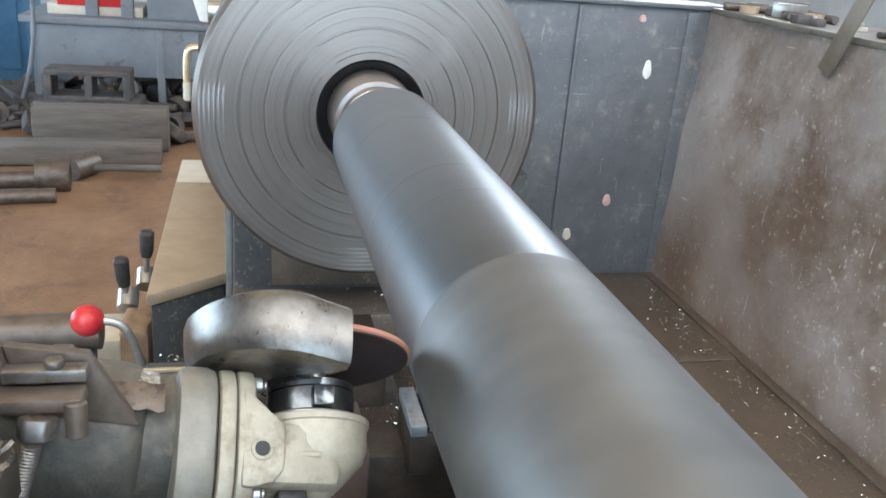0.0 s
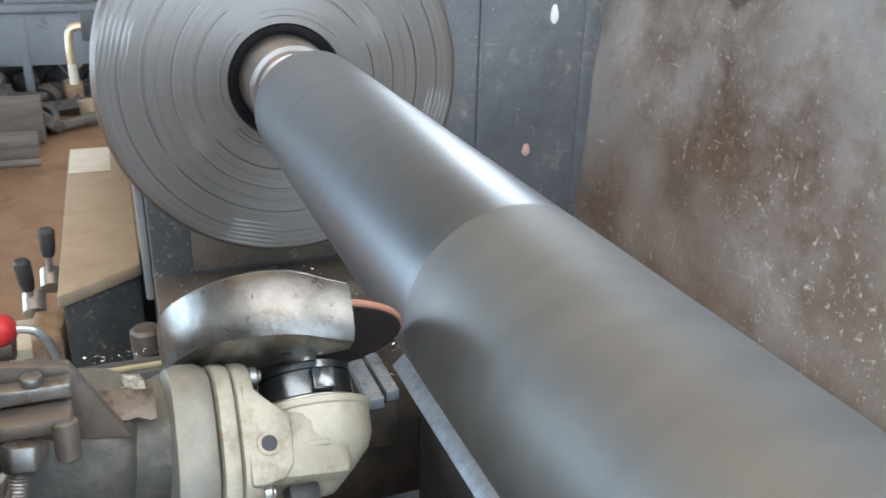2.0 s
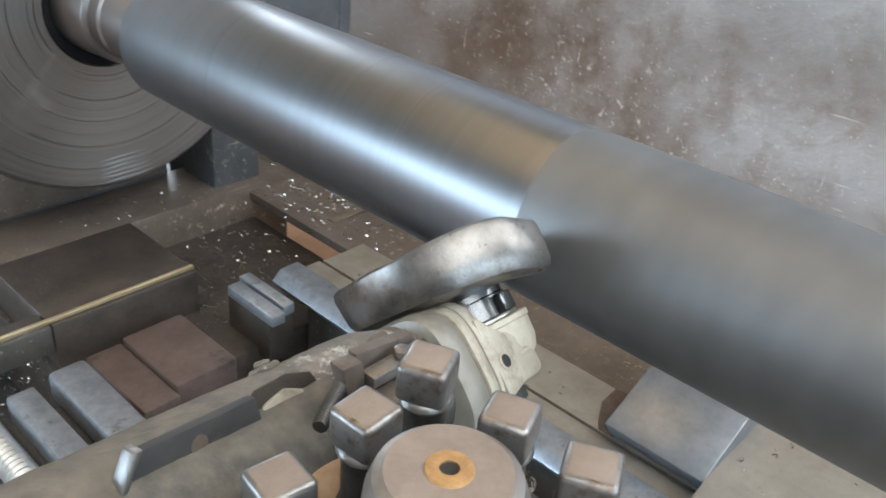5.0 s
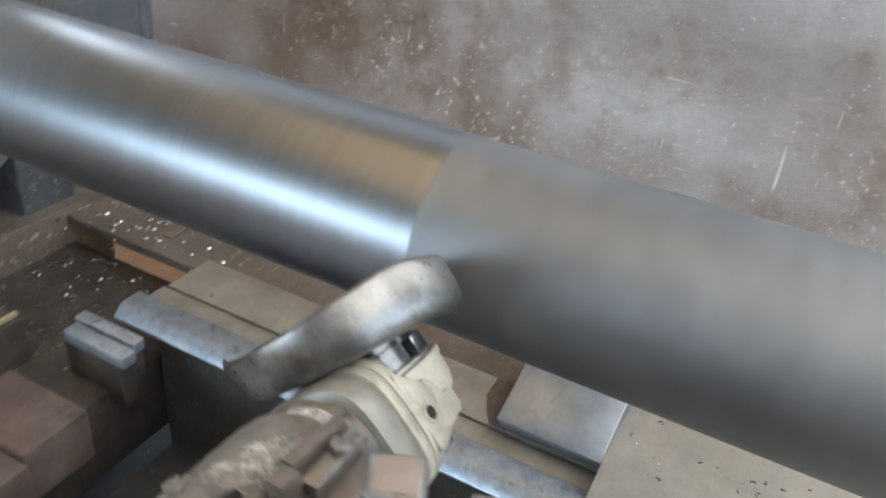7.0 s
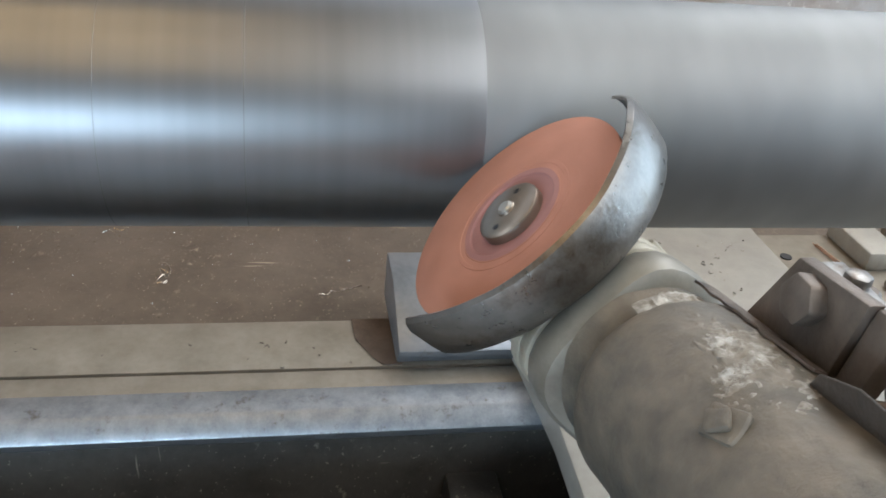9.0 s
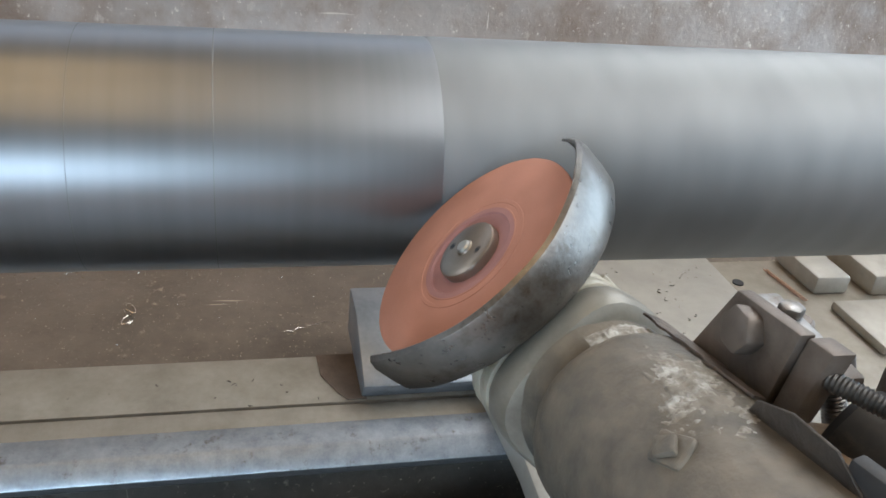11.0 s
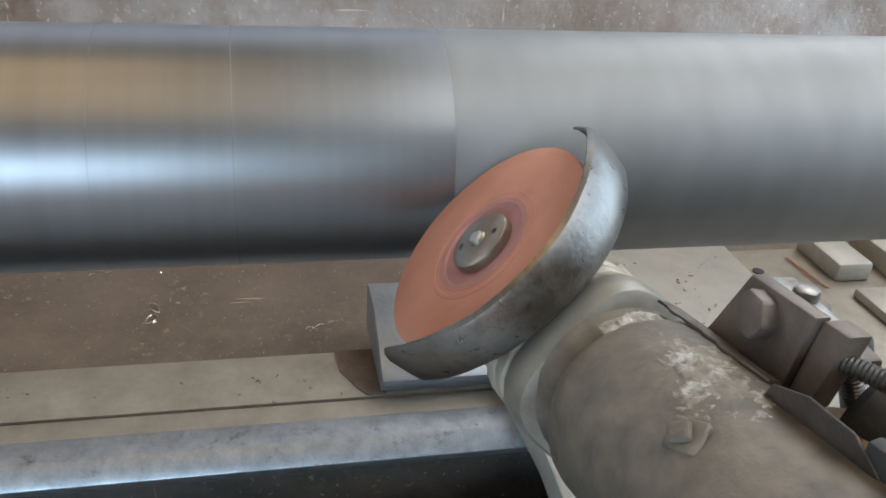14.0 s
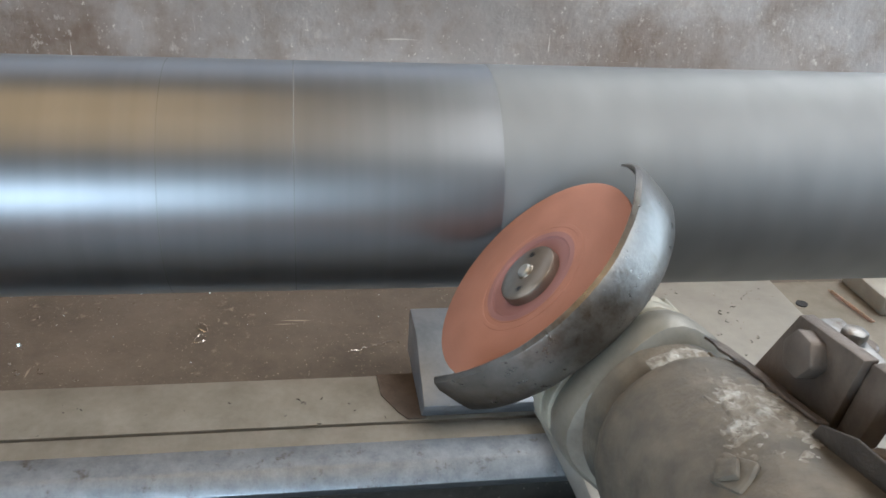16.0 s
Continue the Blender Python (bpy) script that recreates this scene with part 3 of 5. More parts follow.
chuck = build_chuck()


# ---- the lathe ----
def build_lathe():
    bed = thing("lathe_bed", (0, -0.4, -1.0), "heavy dark cast lathe bed with bright sliding ways", "lathe")
    # rear way: bright rail, groove, duller flat
    part("rear_rail", prism([(0.0772, -0.3230), (0.0915, -0.3085), (0.1215, -0.3085), (0.1215, -0.350), (0.1000, -0.350)], 2.466, Matrix(((1, 0, 0, 0), (0, 0, -1, 0.466), (0, 1, 0, 0), (0, 0, 0, 1))), 0.0025), "way", bed, "bright blue-grey rail with a broad chamfer")
    part("rear_strip", block(0.1217, 0.147, -2.0, 0.452, -0.345, -0.3110, 0.001), "way_dull", bed, "brown oily strip along the rail")
    part("rear_flat", block(0.152, 0.225, -2.0, 0.450, -0.345, -0.312, 0.001), "way_dull", bed, "dull brownish flat way")
    part("rear_web", block(0.10, 0.23, -2.0, 0.42, -0.6, -0.346, 0.002), "bed", bed)
    part("front_rail", block(-0.224, -0.182, -2.0, 0.455, -0.345, -0.3085, 0.006), "way", bed, "bright blue-grey rail with rounded edges")
    part("front_flat", block(-0.270, -0.240, -2.0, 0.45, -0.345, -0.313, 0.004), "way", bed)
    part("front_web", block(-0.275, -0.17, -2.0, 0.44, -0.6, -0.346, 0.002), "bed", bed)
    # gap piece next to the headstock
    part("gap_rail", block(0.026, 0.046, 0.395, 0.49, -0.336, -0.320, 0.002), "way", bed, "short bright rail end")
    part("gap_rail", block(0.051, 0.068, 0.405, 0.50, -0.336, -0.320, 0.002), "way", bed, "short bright rail end")
    part("gap_floor", block(-0.182, 0.235, 0.43, 1.0, -0.50, -0.385, 0.004), "oily", bed, "oily casting in the gap")
    part("gap_block", block(-0.105, -0.022, 0.402, 0.527, -0.43, -0.36, 0.004), "brown_block", bed, "brown oily cast block")
    part("gap_block", block(-0.152, -0.1055, 0.392, 0.527, -0.43, -0.366, 0.004), "brown_block", bed, "lower brown step")
    part("gap_block", block(-0.06, 0.04, 0.56, 0.66, -0.42, -0.368, 0.004), "bed", bed)
    # added block, coloured near-black for the shade under the rail ends
    part("rail_seat", block(0.028, 0.066, 0.405, 0.495, -0.40, -0.3365, 0.004), "oily", bed, "dark block added for the unlit gap under the rail ends")
    part("brass_strip", block(-0.30, 0.018, 0.553, 0.559, -0.3215, -0.316, 0.001), "brass", bed, "thin brass-coloured strip across the gap")
    part("strip_ledge", block(-0.30, -0.1755, 0.548, 0.585, -0.36, -0.322, 0.004), "bed", bed, "narrow ledge under the strip")
    part("strip_ledge", block(-0.175, 0.02, 0.548, 0.72, -0.40, -0.322, 0.004), "oily", bed, "chip-strewn ledge")
    part("centre_web", block(-0.17, 0.10, -2.0, 0.42, -0.66, -0.52, 0.004), "bed", bed, "dark chip-strewn web between the ways")
    for y in (-1.7, -0.9, -0.1):
        part("cross_rib", block(-0.18, 0.11, y, y + 0.05, -0.52, -0.40, 0.004), "bed", bed)
    # added plate out of view, tints what the shaft's underside reflects
    part("front_tray", block(-1.0, -0.30, -2.0, 0.62, -0.56, -0.53, 0.004), "apron", bed, "unseen blue-grey plate added for the shaft to mirror")
    part("pedestal", block(-0.30, 0.30, -2.0, 1.6, -1.0, -0.58, 0.01), "head", bed, "dark base")
    screw = thing("leadscrew", (-0.335, 0, -0.40), "threaded steel leadscrew along the front of the bed", "screw")
    part("thread", threaded((-0.296, -2.0, -0.338), (-0.296, 0.52, -0.338), 0.016, 0.0075, 20), "zinc", screw)

    head = thing("headstock", (0, 1.5, -0.6), "dark painted lathe headstock behind the chuck", "headstock")
    part("front_face", block(-0.19, 0.15, 0.83, 1.75, -0.60, 0.20, 0.008), "head", head, "dark scuffed front face")
    part("spindle_nose", rod((0, 0.76, 0), (0, 0.84, 0), 0.11, 48), "dark_iron", head)
    part("apron_shelf", block(-0.19, 0.30, 0.72, 0.84, -0.45, -0.325, 0.004), "tray", head, "shelf strewn with bright chips")
    part("upright", block(0.175, 0.262, 0.74, 0.83, -0.42, -0.10, 0.006), "head", head)
    part("side_panel", block(-0.203, -0.1905, 0.86, 1.20, -0.375, 0.19, 0.004), "pale_head", head, "pale grey side panel")
    for z in (-0.12, 0.10):
        part("side_knob", rod((-0.2035, 0.93, z), (-0.225, 0.93, z), 0.017, 24), "zinc", head, "bright round knob")
    part("worn_plate", block(-0.13, 0.14, 0.8235, 0.8295, -0.318, -0.245, 0.002), "tray", head, "tan worn patch plate")
    cover = thing("gear_cover", (-0.27, 1.35, -1.0), "tan dusty sheet-metal gear cover beside the chuck", "cover")
    part("lid", prism([(-0.338, 0.93), (-0.2055, 1.03), (-0.2055, 1.80), (-0.338, 1.80)], 0.024, Matrix.Translation((0, 0, -0.404)), 0.004), "cover", cover, "tan dusty lid")
    part("body", prism([(-0.332, 0.94), (-0.21, 1.036), (-0.21, 1.79), (-0.332, 1.79)], 0.595, Matrix.Translation((0, 0, -1.0)), 0.003), "head", cover, "dark oily front")
    part("paper", block(-0.335, -0.245, 1.60, 1.80, -0.3795, -0.3775, 0.0005), "old_white", cover, "pale sheet on the lid")


build_lathe()


def lever(base, tip, grip, r, grip_r):
    b, t, g = Vector(base), Vector(tip), Vector(grip)
    ob = thing("speed_lever", base, "steel speed lever with a black grip", "lever", "headstock levers")
    part("stem", rod(b, t, r, 14), "zinc", ob, "bright stem")
    d = (g - t)
    part("grip", revolve([(0, 0), (grip_r * 0.75, 0), (grip_r, d.length * 0.25), (grip_r * 1.1, d.length * 0.9), (grip_r * 0.8, d.length), (0, d.length)], t, d, 18), "black", ob, "black plastic grip")
    part("hub", rod(b + Vector((0, -0.012, -0.012)), b + Vector((0, 0.02, 0.012)), 0.02, 24), "zinc", ob, "bright hub")


def build_levers():
    lever((-0.368, 1.2, -0.465), (-0.366, 1.2, -0.415), (-0.363, 1.2, -0.36), 0.006, 0.0135)
    lever((-0.395, 1.12, -0.475), (-0.40, 1.12, -0.445), (-0.404, 1.12, -0.385), 0.006, 0.0135)
    box = thing("switch_box", (-0.40, 1.10, -1.0), "yellowed switch housing wrapped in brown tape", "switch box")
    part("case", block(-0.455, -0.395, 1.0, 1.12, -1.0, -0.50, 0.006), "old_white", box, "yellowed white case")
    wrap = block(-0.396, -0.345, 0.985, 1.10, -1.0, -0.478, 0.01)
    bmesh.ops.subdivide_edges(wrap, edges=wrap.edges, cuts=3, use_grid_fill=True)
    for v in wrap.verts:
        v.co += 0.006 * noise.noise_vector(v.co * 40)
    part("wrapping", wrap, "wrap", box, "crumpled brown wrapping")
    ch = thing("feed_lever", (-0.33, 0.75, -0.45), "bent steel feed lever with a red ball knob", "lever")
    part("arm", tube([(-0.385, 0.75, -0.338), (-0.355, 0.75, -0.346), (-0.338, 0.75, -0.375), (-0.325, 0.75, -0.43)], 0.0065), "zinc", ch, "bent steel rod")
    part("knob", revolve([(0, -0.0245), (0.012, -0.0215), (0.0215, -0.012), (0.0245, 0), (0.0215, 0.012), (0.012, 0.0215), (0, 0.0245)], (-0.40, 0.75, -0.338), (1, 0, 0), 24), "red", ch, "red ball knob")
    part("foot", block(-0.345, -0.305, 0.73, 0.77, -0.60, -0.425, 0.004), "head", ch)
    post = thing("steel_post", (-0.211, 0.80, -0.62), "short rusty round post beside the gear cover", "post")
    part("shaft", rod((-0.211, 0.80, -0.62), (-0.211, 0.80, -0.430), 0.0215, 28, bev=0.006), "rusty", post)
    part("cap", rod((-0.211, 0.80, -0.430), (-0.211, 0.80, -0.390), 0.0235, 28, bev=0.005), "rusty", post, "worn rounded cap")
    pipe = thing("round_bar", (-0.50, 0.9, -0.5), "rusty round bar lying across its support", "bar")
    part("bar", rod((-0.62, 0.86, -0.41), (-0.40, 0.86, -0.41), 0.03, 24), "rusty", pipe)
    part("support", block(-0.60, -0.42, 0.80, 0.92, -1.0, -0.44, 0.004), "head", pipe)
    hook = thing("oil_hook", (-0.27, 1.20, -0.1), "bent brass hook and white can beside the chuck", "hook")
    part("hook", tube([(-0.25, 1.2, 0.005), (-0.272, 1.2, 0.0), (-0.277, 1.2, -0.03), (-0.277, 1.2, -0.06)], 0.007), "brass", hook, "brass tube")
    part("tip", rod((-0.277, 1.2, -0.095), (-0.277, 1.2, -0.06), 0.008, 14), "old_white", hook)
    part("bracket", block(-0.255, -0.18, 1.19, 1.21, -0.02, 0.03, 0.003), "head", hook)
    can = thing("oil_can", (-0.24, 1.24, 0.0), "white enamel oil cup on the headstock", "oil cup")
    part("cup", revolve([(0, 0.02), (0.022, 0.03), (0.034, 0.07), (0.036, 0.13), (0.030, 0.16), (0, 0.17)], (-0.232, 1.24, 0.02), (0, 0, 1), 28), "paint_white", can)
    part("arm", block(-0.225, -0.18, 1.23, 1.25, 0.05, 0.07, 0.003), "head", can)


build_levers()


# ---- splash guard behind the lathe ----
def build_splash():
    wall = thing("splash_guard", (0.6, 0, -0.345), "large worn sheet-steel splash guard with scratches and rust", "splash guard")
    bm = bmesh.new()
    ny, nz = 120, 16
    grid = [[bm.verts.new((0.585 + 0.03 * (k / nz) + 0.009 * noise.noise(Vector((0, j * 0.09, k * 0.22))) * min(1, k / 4), -2.2 + 3.105 * j / ny, -0.345 + 0.50 * k / nz)) for k in range(nz + 1)] for j in range(ny + 1)]
    for j in range(ny):
        for k in range(nz):
            bm.faces.new([grid[j][k], grid[j][k + 1], grid[j + 1][k + 1], grid[j + 1][k]])
    bmesh.ops.solidify(bm, geom=bm.faces[:], thickness=-0.004)
    bmesh.ops.recalc_face_normals(bm, faces=bm.faces)
    part("sheet", bm, "wall", wall)
    part("ledge", block(0.612, 0.78, -2.2, 0.905, 0.146, 0.156, 0.002), "adapter", wall, "flat dusty top ledge")
    end = thing("end_panel", (0.45, 0.915, -0.4), "dark scuffed sheet panel behind the chuck with paint marks", "panel")
    part("sheet", block(0.20, 0.66, 0.908, 0.918, -0.40, 0.150, 0.002), "panel", end)
    part("seam", block(0.372, 0.380, 0.902, 0.908, -0.40, 0.148, 0.002), "panel", end, "raised dark seam")
    part("top_flange", block(0.20, 0.66, 0.900, 1.00, 0.1505, 0.158, 0.002), "panel", end, "bent top edge")
    part("rib", block(0.572, 0.595, 0.9045, 0.9085, -0.38, 0.145, 0.003), "panel", end)
    for x, z, sx, sz, m in ((0.513, 0.045, 0.008, 0.017, "paint_white"), (0.474, -0.194, 0.008, 0.012, "pink"), (0.49, 0.13, 0.007, 0.007, "pink"), (0.405, -0.26, 0.008, 0.012, "old_white")):
        bm = revolve([(0, 0), (1, 0), (0.8, 0.0018), (0, 0.0022)], (0, 0, 0), (0, -1, 0), 12)
        for v in bm.verts:
            v.co = Vector((x + v.co.x * sx * (1 + 0.35 * noise.noise(v.co * 3)), 0.9078 + v.co.y, z + v.co.z * sz))
        part("paint_mark", bm, m, end, "dab of pale paint")
    tray = thing("chip_tray", (0.4, -0.5, -0.36), "brown oily chip tray behind the ways, scratched", "tray")
    part("pan", block(0.226, 0.60, -2.2, 0.905, -0.352, -0.338, 0.001), "tray", tray, "flat oily pan")
    part("back_fillet", block(0.566, 0.584, -2.2, 0.900, -0.3378, -0.334, 0.0015), "tray", tray, "folded strip along the guard's foot")
    part("joint_strip", block(0.262, 0.565, 0.555, 0.575, -0.3378, -0.3355, 0.0008), "tray", tray, "flat joint strip across the pan")
    strap = thing("hanging_strap", (0.6, 0.54, 0.1), "flat rusty steel strap lying over the guard's top edge", "strap")
    d = Matrix.Rotation(radians(26), 4, "X")
    part("strip", block(0.600, 0.604, 0.512, 0.540, 0.095, 0.255, 0.001, d), "way_dull", strap)
    rng = random.Random(4)
    for i in range(60):
        y = rng.uniform(0.20, 0.88)
        x = rng.uniform(0.635, 0.76)
        s = rng.uniform(0.006, 0.017)
        turn = Matrix.Rotation(rng.uniform(0, 3), 4, "Z")
        if i % 3 == 0:
            bm = revolve([(s * 0.5, 0), (s, 0), (s, s * 0.7), (s * 0.5, s * 0.7), (s * 0.5, 0)], (x, y, 0.1562), (0, 0, 1), 16)
        elif i % 3 == 1:
            bm = block(x - s, x + s, y - s * 1.4, y + s * 1.4, 0.156, 0.156 + s * 1.3, 0.002, turn)
        else:
            d = turn @ Vector((s * 2.2, 0, 0))
            bm = rod((x - d.x, y - d.y, 0.156 + s * 0.4), (x + d.x, y + d.y, 0.156 + s * 0.4), s * 0.4, 12)
        single("metal_scrap", bm, rng.choice(["rusty", "zinc", "old_white", "scrap", "scrap", "rusty", "cover"]), "small scrap piece on the guard's dusty ledge", "scrap", "scraps on the ledge")
    single("angle_bar", block(0.66, 0.69, 0.18, 0.50, 0.1565, 0.172, 0.002), "way_dull", "dusty flat steel bar lying along the guard's ledge", "bar")


build_splash()


# ---- carriage: saddle, tool post, grinder ----
CARRIAGE = []


def build_saddle():
    s = thing("saddle", (0.1, -0.3, -0.31), "dusty cast lathe saddle across the ways with chips", "saddle")
    part("wing", prism([(-0.32, -0.106), (0.03, -0.118), (0.14, -0.112), (0.30, -0.085), (0.36, -0.085), (0.36, -0.455), (-0.32, -0.455)], 0.028, Matrix.Translation((0, 0, -0.310)), 0.002), "saddle", s, "flat dusty top")
    part("lower_wing", block(-0.32, 0.36, -0.75, -0.456, -0.310, -0.292, 0.002), "way_dull", s, "lower step")
    part("wiper_block", prism([(-0.307, 0.151), (-0.307, 0.262), (-0.2555, 0.262), (-0.2545, 0.212), (-0.286, 0.138)], 0.112, Matrix(((0, 1, 0, 0), (0, 0, 1, -0.112), (1, 0, 0, 0), (0, 0, 0, 1))), 0.002), "wiper", s, "bluish planed block sliding on the rear way")
    part("felt_wiper", prism([(0.153, -0.006), (0.153, 0.012), (0.164, 0.020), (0.192, 0.034), (0.2245, 0.036), (0.2245, -0.006)], 0.0016, Matrix.Translation((0, 0, -0.3118)), 0.0004), "matt_brown", s, "thin flat dark brown sheet on the way beside the block")
    # black disc on the solid block, shade of a screw hole as colour
    part("screw_hole", rod((0.232, -0.05, -0.262), (0.232, -0.05, -0.2540), 0.004, 12, bev=0), "bore", s)
    part("slotted_pad", block(0.275, 0.36, -0.605, -0.558, -0.292, -0.268, 0.004), "saddle", s, "raised pad")
    part("slotted_pad", block(0.268, 0.36, -0.70, -0.632, -0.292, -0.264, 0.004), "saddle", s, "raised pad")
    part("pad_bolt", hexagon((0.335, -0.66, -0.264), (0.335, -0.66, -0.254), 0.02), "zinc", s)
    part("slotted_pad", block(0.15, 0.245, -0.74, -0.56, -0.292, -0.280, 0.004), "saddle", s, "low planed pad")
    # another black disc for a hole's shade, nothing is bored here
    part("hole", rod((0.307, -0.476, -0.292), (0.307, -0.476, -0.2905), 0.007, 16, bev=0), "bore", s)
    CARRIAGE.append(s)
    curl = thing("curled_turning", (0.29, -0.533, -0.292), "coppery curled metal turning lying on the saddle", "chip")
    pts = [(0.333 - 0.074 * i / 160 + 0.0022 * math.sin(i * 0.75), -0.528 - 0.010 * i / 160 + 0.0022 * math.cos(i * 0.75), -0.2890 + 0.0022 * math.cos(i * 0.75 + 1.2)) for i in range(161)]
    part("curl", tube(pts, 0.0006, 5, 1), "copper", curl)
    CARRIAGE.append(curl)
    c = thing("cross_slide", (-0.34, -0.3, -0.28), "dark oily cross slide under the tool post", "slide")
    part("slide", block(-0.60, -0.22, -0.42, -0.125, -0.281, -0.16, 0.004), "saddle", c)
    part("compound", block(-0.46, -0.23, -0.34, -0.115, -0.16, -0.06, 0.006), "bed", c)
    CARRIAGE.append(c)


build_saddle()


def square_bolt(x, y, z, turn, h=0.055, group="tool post bolts"):
    ob = thing("clamp_bolt", (x, y, z - h), "square-headed steel tool post bolt, worn and dusty on top", "bolt", group)
    hd = bevelled(block(x - 0.0102, x + 0.0102, y - 0.0102, y + 0.0102, z - 0.0175, z, 0.0), 0.0027, 3)
    top = bevelled(block(x - 0.0082, x + 0.0082, y - 0.0082, y + 0.0082, z - 0.0035, z + 0.0003, 0.0), 0.0012, 2)
    for bm in (hd, top):
        bmesh.ops.rotate(bm, cent=(x, y, z), matrix=Matrix.Rotation(radians(turn), 3, "Z"), verts=bm.verts)
    head = part("head", hd, "bolt", ob, "worn square head")
    part("dust", top, "dust_brown", head, "brown dust on the top")
    part("collar", revolve([(0, 0), (0.0098, 0), (0.0112, 0.0018), (0.0109, 0.0034), (0.0098, 0.0045), (0, 0.0045)], (x, y, z - 0.0215), (0, 0, 1), 24), "bolt", ob, "rounded collar")
    part("shank", rod((x, y, z - h), (x, y, z - 0.021), 0.0090, 20), "bolt_dark", ob, "dark oily shank")
    CARRIAGE.append(ob)


def build_tool_post():
    p = thing("tool_post", (-0.34, -0.19, -0.06), "square four-way tool post, dark and oily, with chips on top", "tool post")
    part("base", block(-0.425, -0.262, -0.272, -0.115, -0.06, -0.012, 0.004), "bed", p, "oily lower plate")
    part("top_plate", block(-0.425, -0.262, -0.272, -0.118, 0.004, 0.030, 0.004), "oily", p, "oily top plate with chips")
    part("core", block(-0.385, -0.302, -0.232, -0.155, -0.012, 0.004, 0.002), "oily", p)
    CARRIAGE.append(p)
    n = thing("clamp_nut", (-0.332, -0.184, 0.03), "domed tool post clamp nut with a rusty centre hole", "clamp nut")
    x, y = -0.338, -0.181
    part("dome", revolve([(0, 0), (0.0285, 0), (0.0295, 0.01), (0.0275, 0.045), (0.0255, 0.064), (0.0232, 0.0702), (0.0195, 0.0722), (0.0042, 0.073), (0.0030, 0.068), (0, 0.068)], (x, y, 0.030), (0, 0, 1), 48), "dome", n, "dusty domed cap")
    part("dust", revolve([(0.0060, 0), (0.0205, -0.0008), (0.0200, 0.0004), (0.0060, 0.0007), (0.0060, 0)], (x, y, 0.1024), (0, 0, 1), 40), "dust_brown", n, "brown dust on the cap")
    part("rust_ring", revolve([(0.0032, 0), (0.0078, 0), (0.0074, 0.0009), (0.0032, 0.0009), (0.0032, 0)], (x, y, 0.1030), (0, 0, 1), 24), "rust_ring", n, "orange rust round the hole")
    part("handle", tube([(x - 0.010, y - 0.020, 0.066), (x - 0.02, y - 0.045, 0.080), (x - 0.035, y - 0.085, 0.097), (x - 0.05, y - 0.14, 0.108)], 0.0075, 16), "zinc", n, "bright round handle")
    CARRIAGE.append(n)
    for bx, by, bz, a in ((-0.288, -0.126, 0.088, 24), (-0.278, -0.160, 0.078, 20), (-0.288, -0.202, 0.088, 26), (-0.321, -0.127, 0.083, 4), (-0.358, -0.124, 0.072, -8),
                          (-0.290, -0.245, 0.083, -12), (-0.324, -0.245, 0.085, 10), (-0.403, -0.133, 0.085, 38), (-0.396, -0.170, 0.083, 30)):
        square_bolt(bx, by, bz, a, h=bz - 0.028)


build_tool_post()

# the grinder's own space: x towards the shaft, z along the spindle, out of the disc
NORMAL = Vector((0.037, 0.728, 0.685)).normalized()
AXIS = Vector((1, 0.0711, -0.1901))
EX = (AXIS - NORMAL * NORMAL.dot(AXIS)).normalized()
EY = NORMAL.cross(EX)
GRINDER = Matrix.Translation((-0.1307, -0.003, 0)) @ Matrix((EX, EY, NORMAL)).transposed().to_4x4()


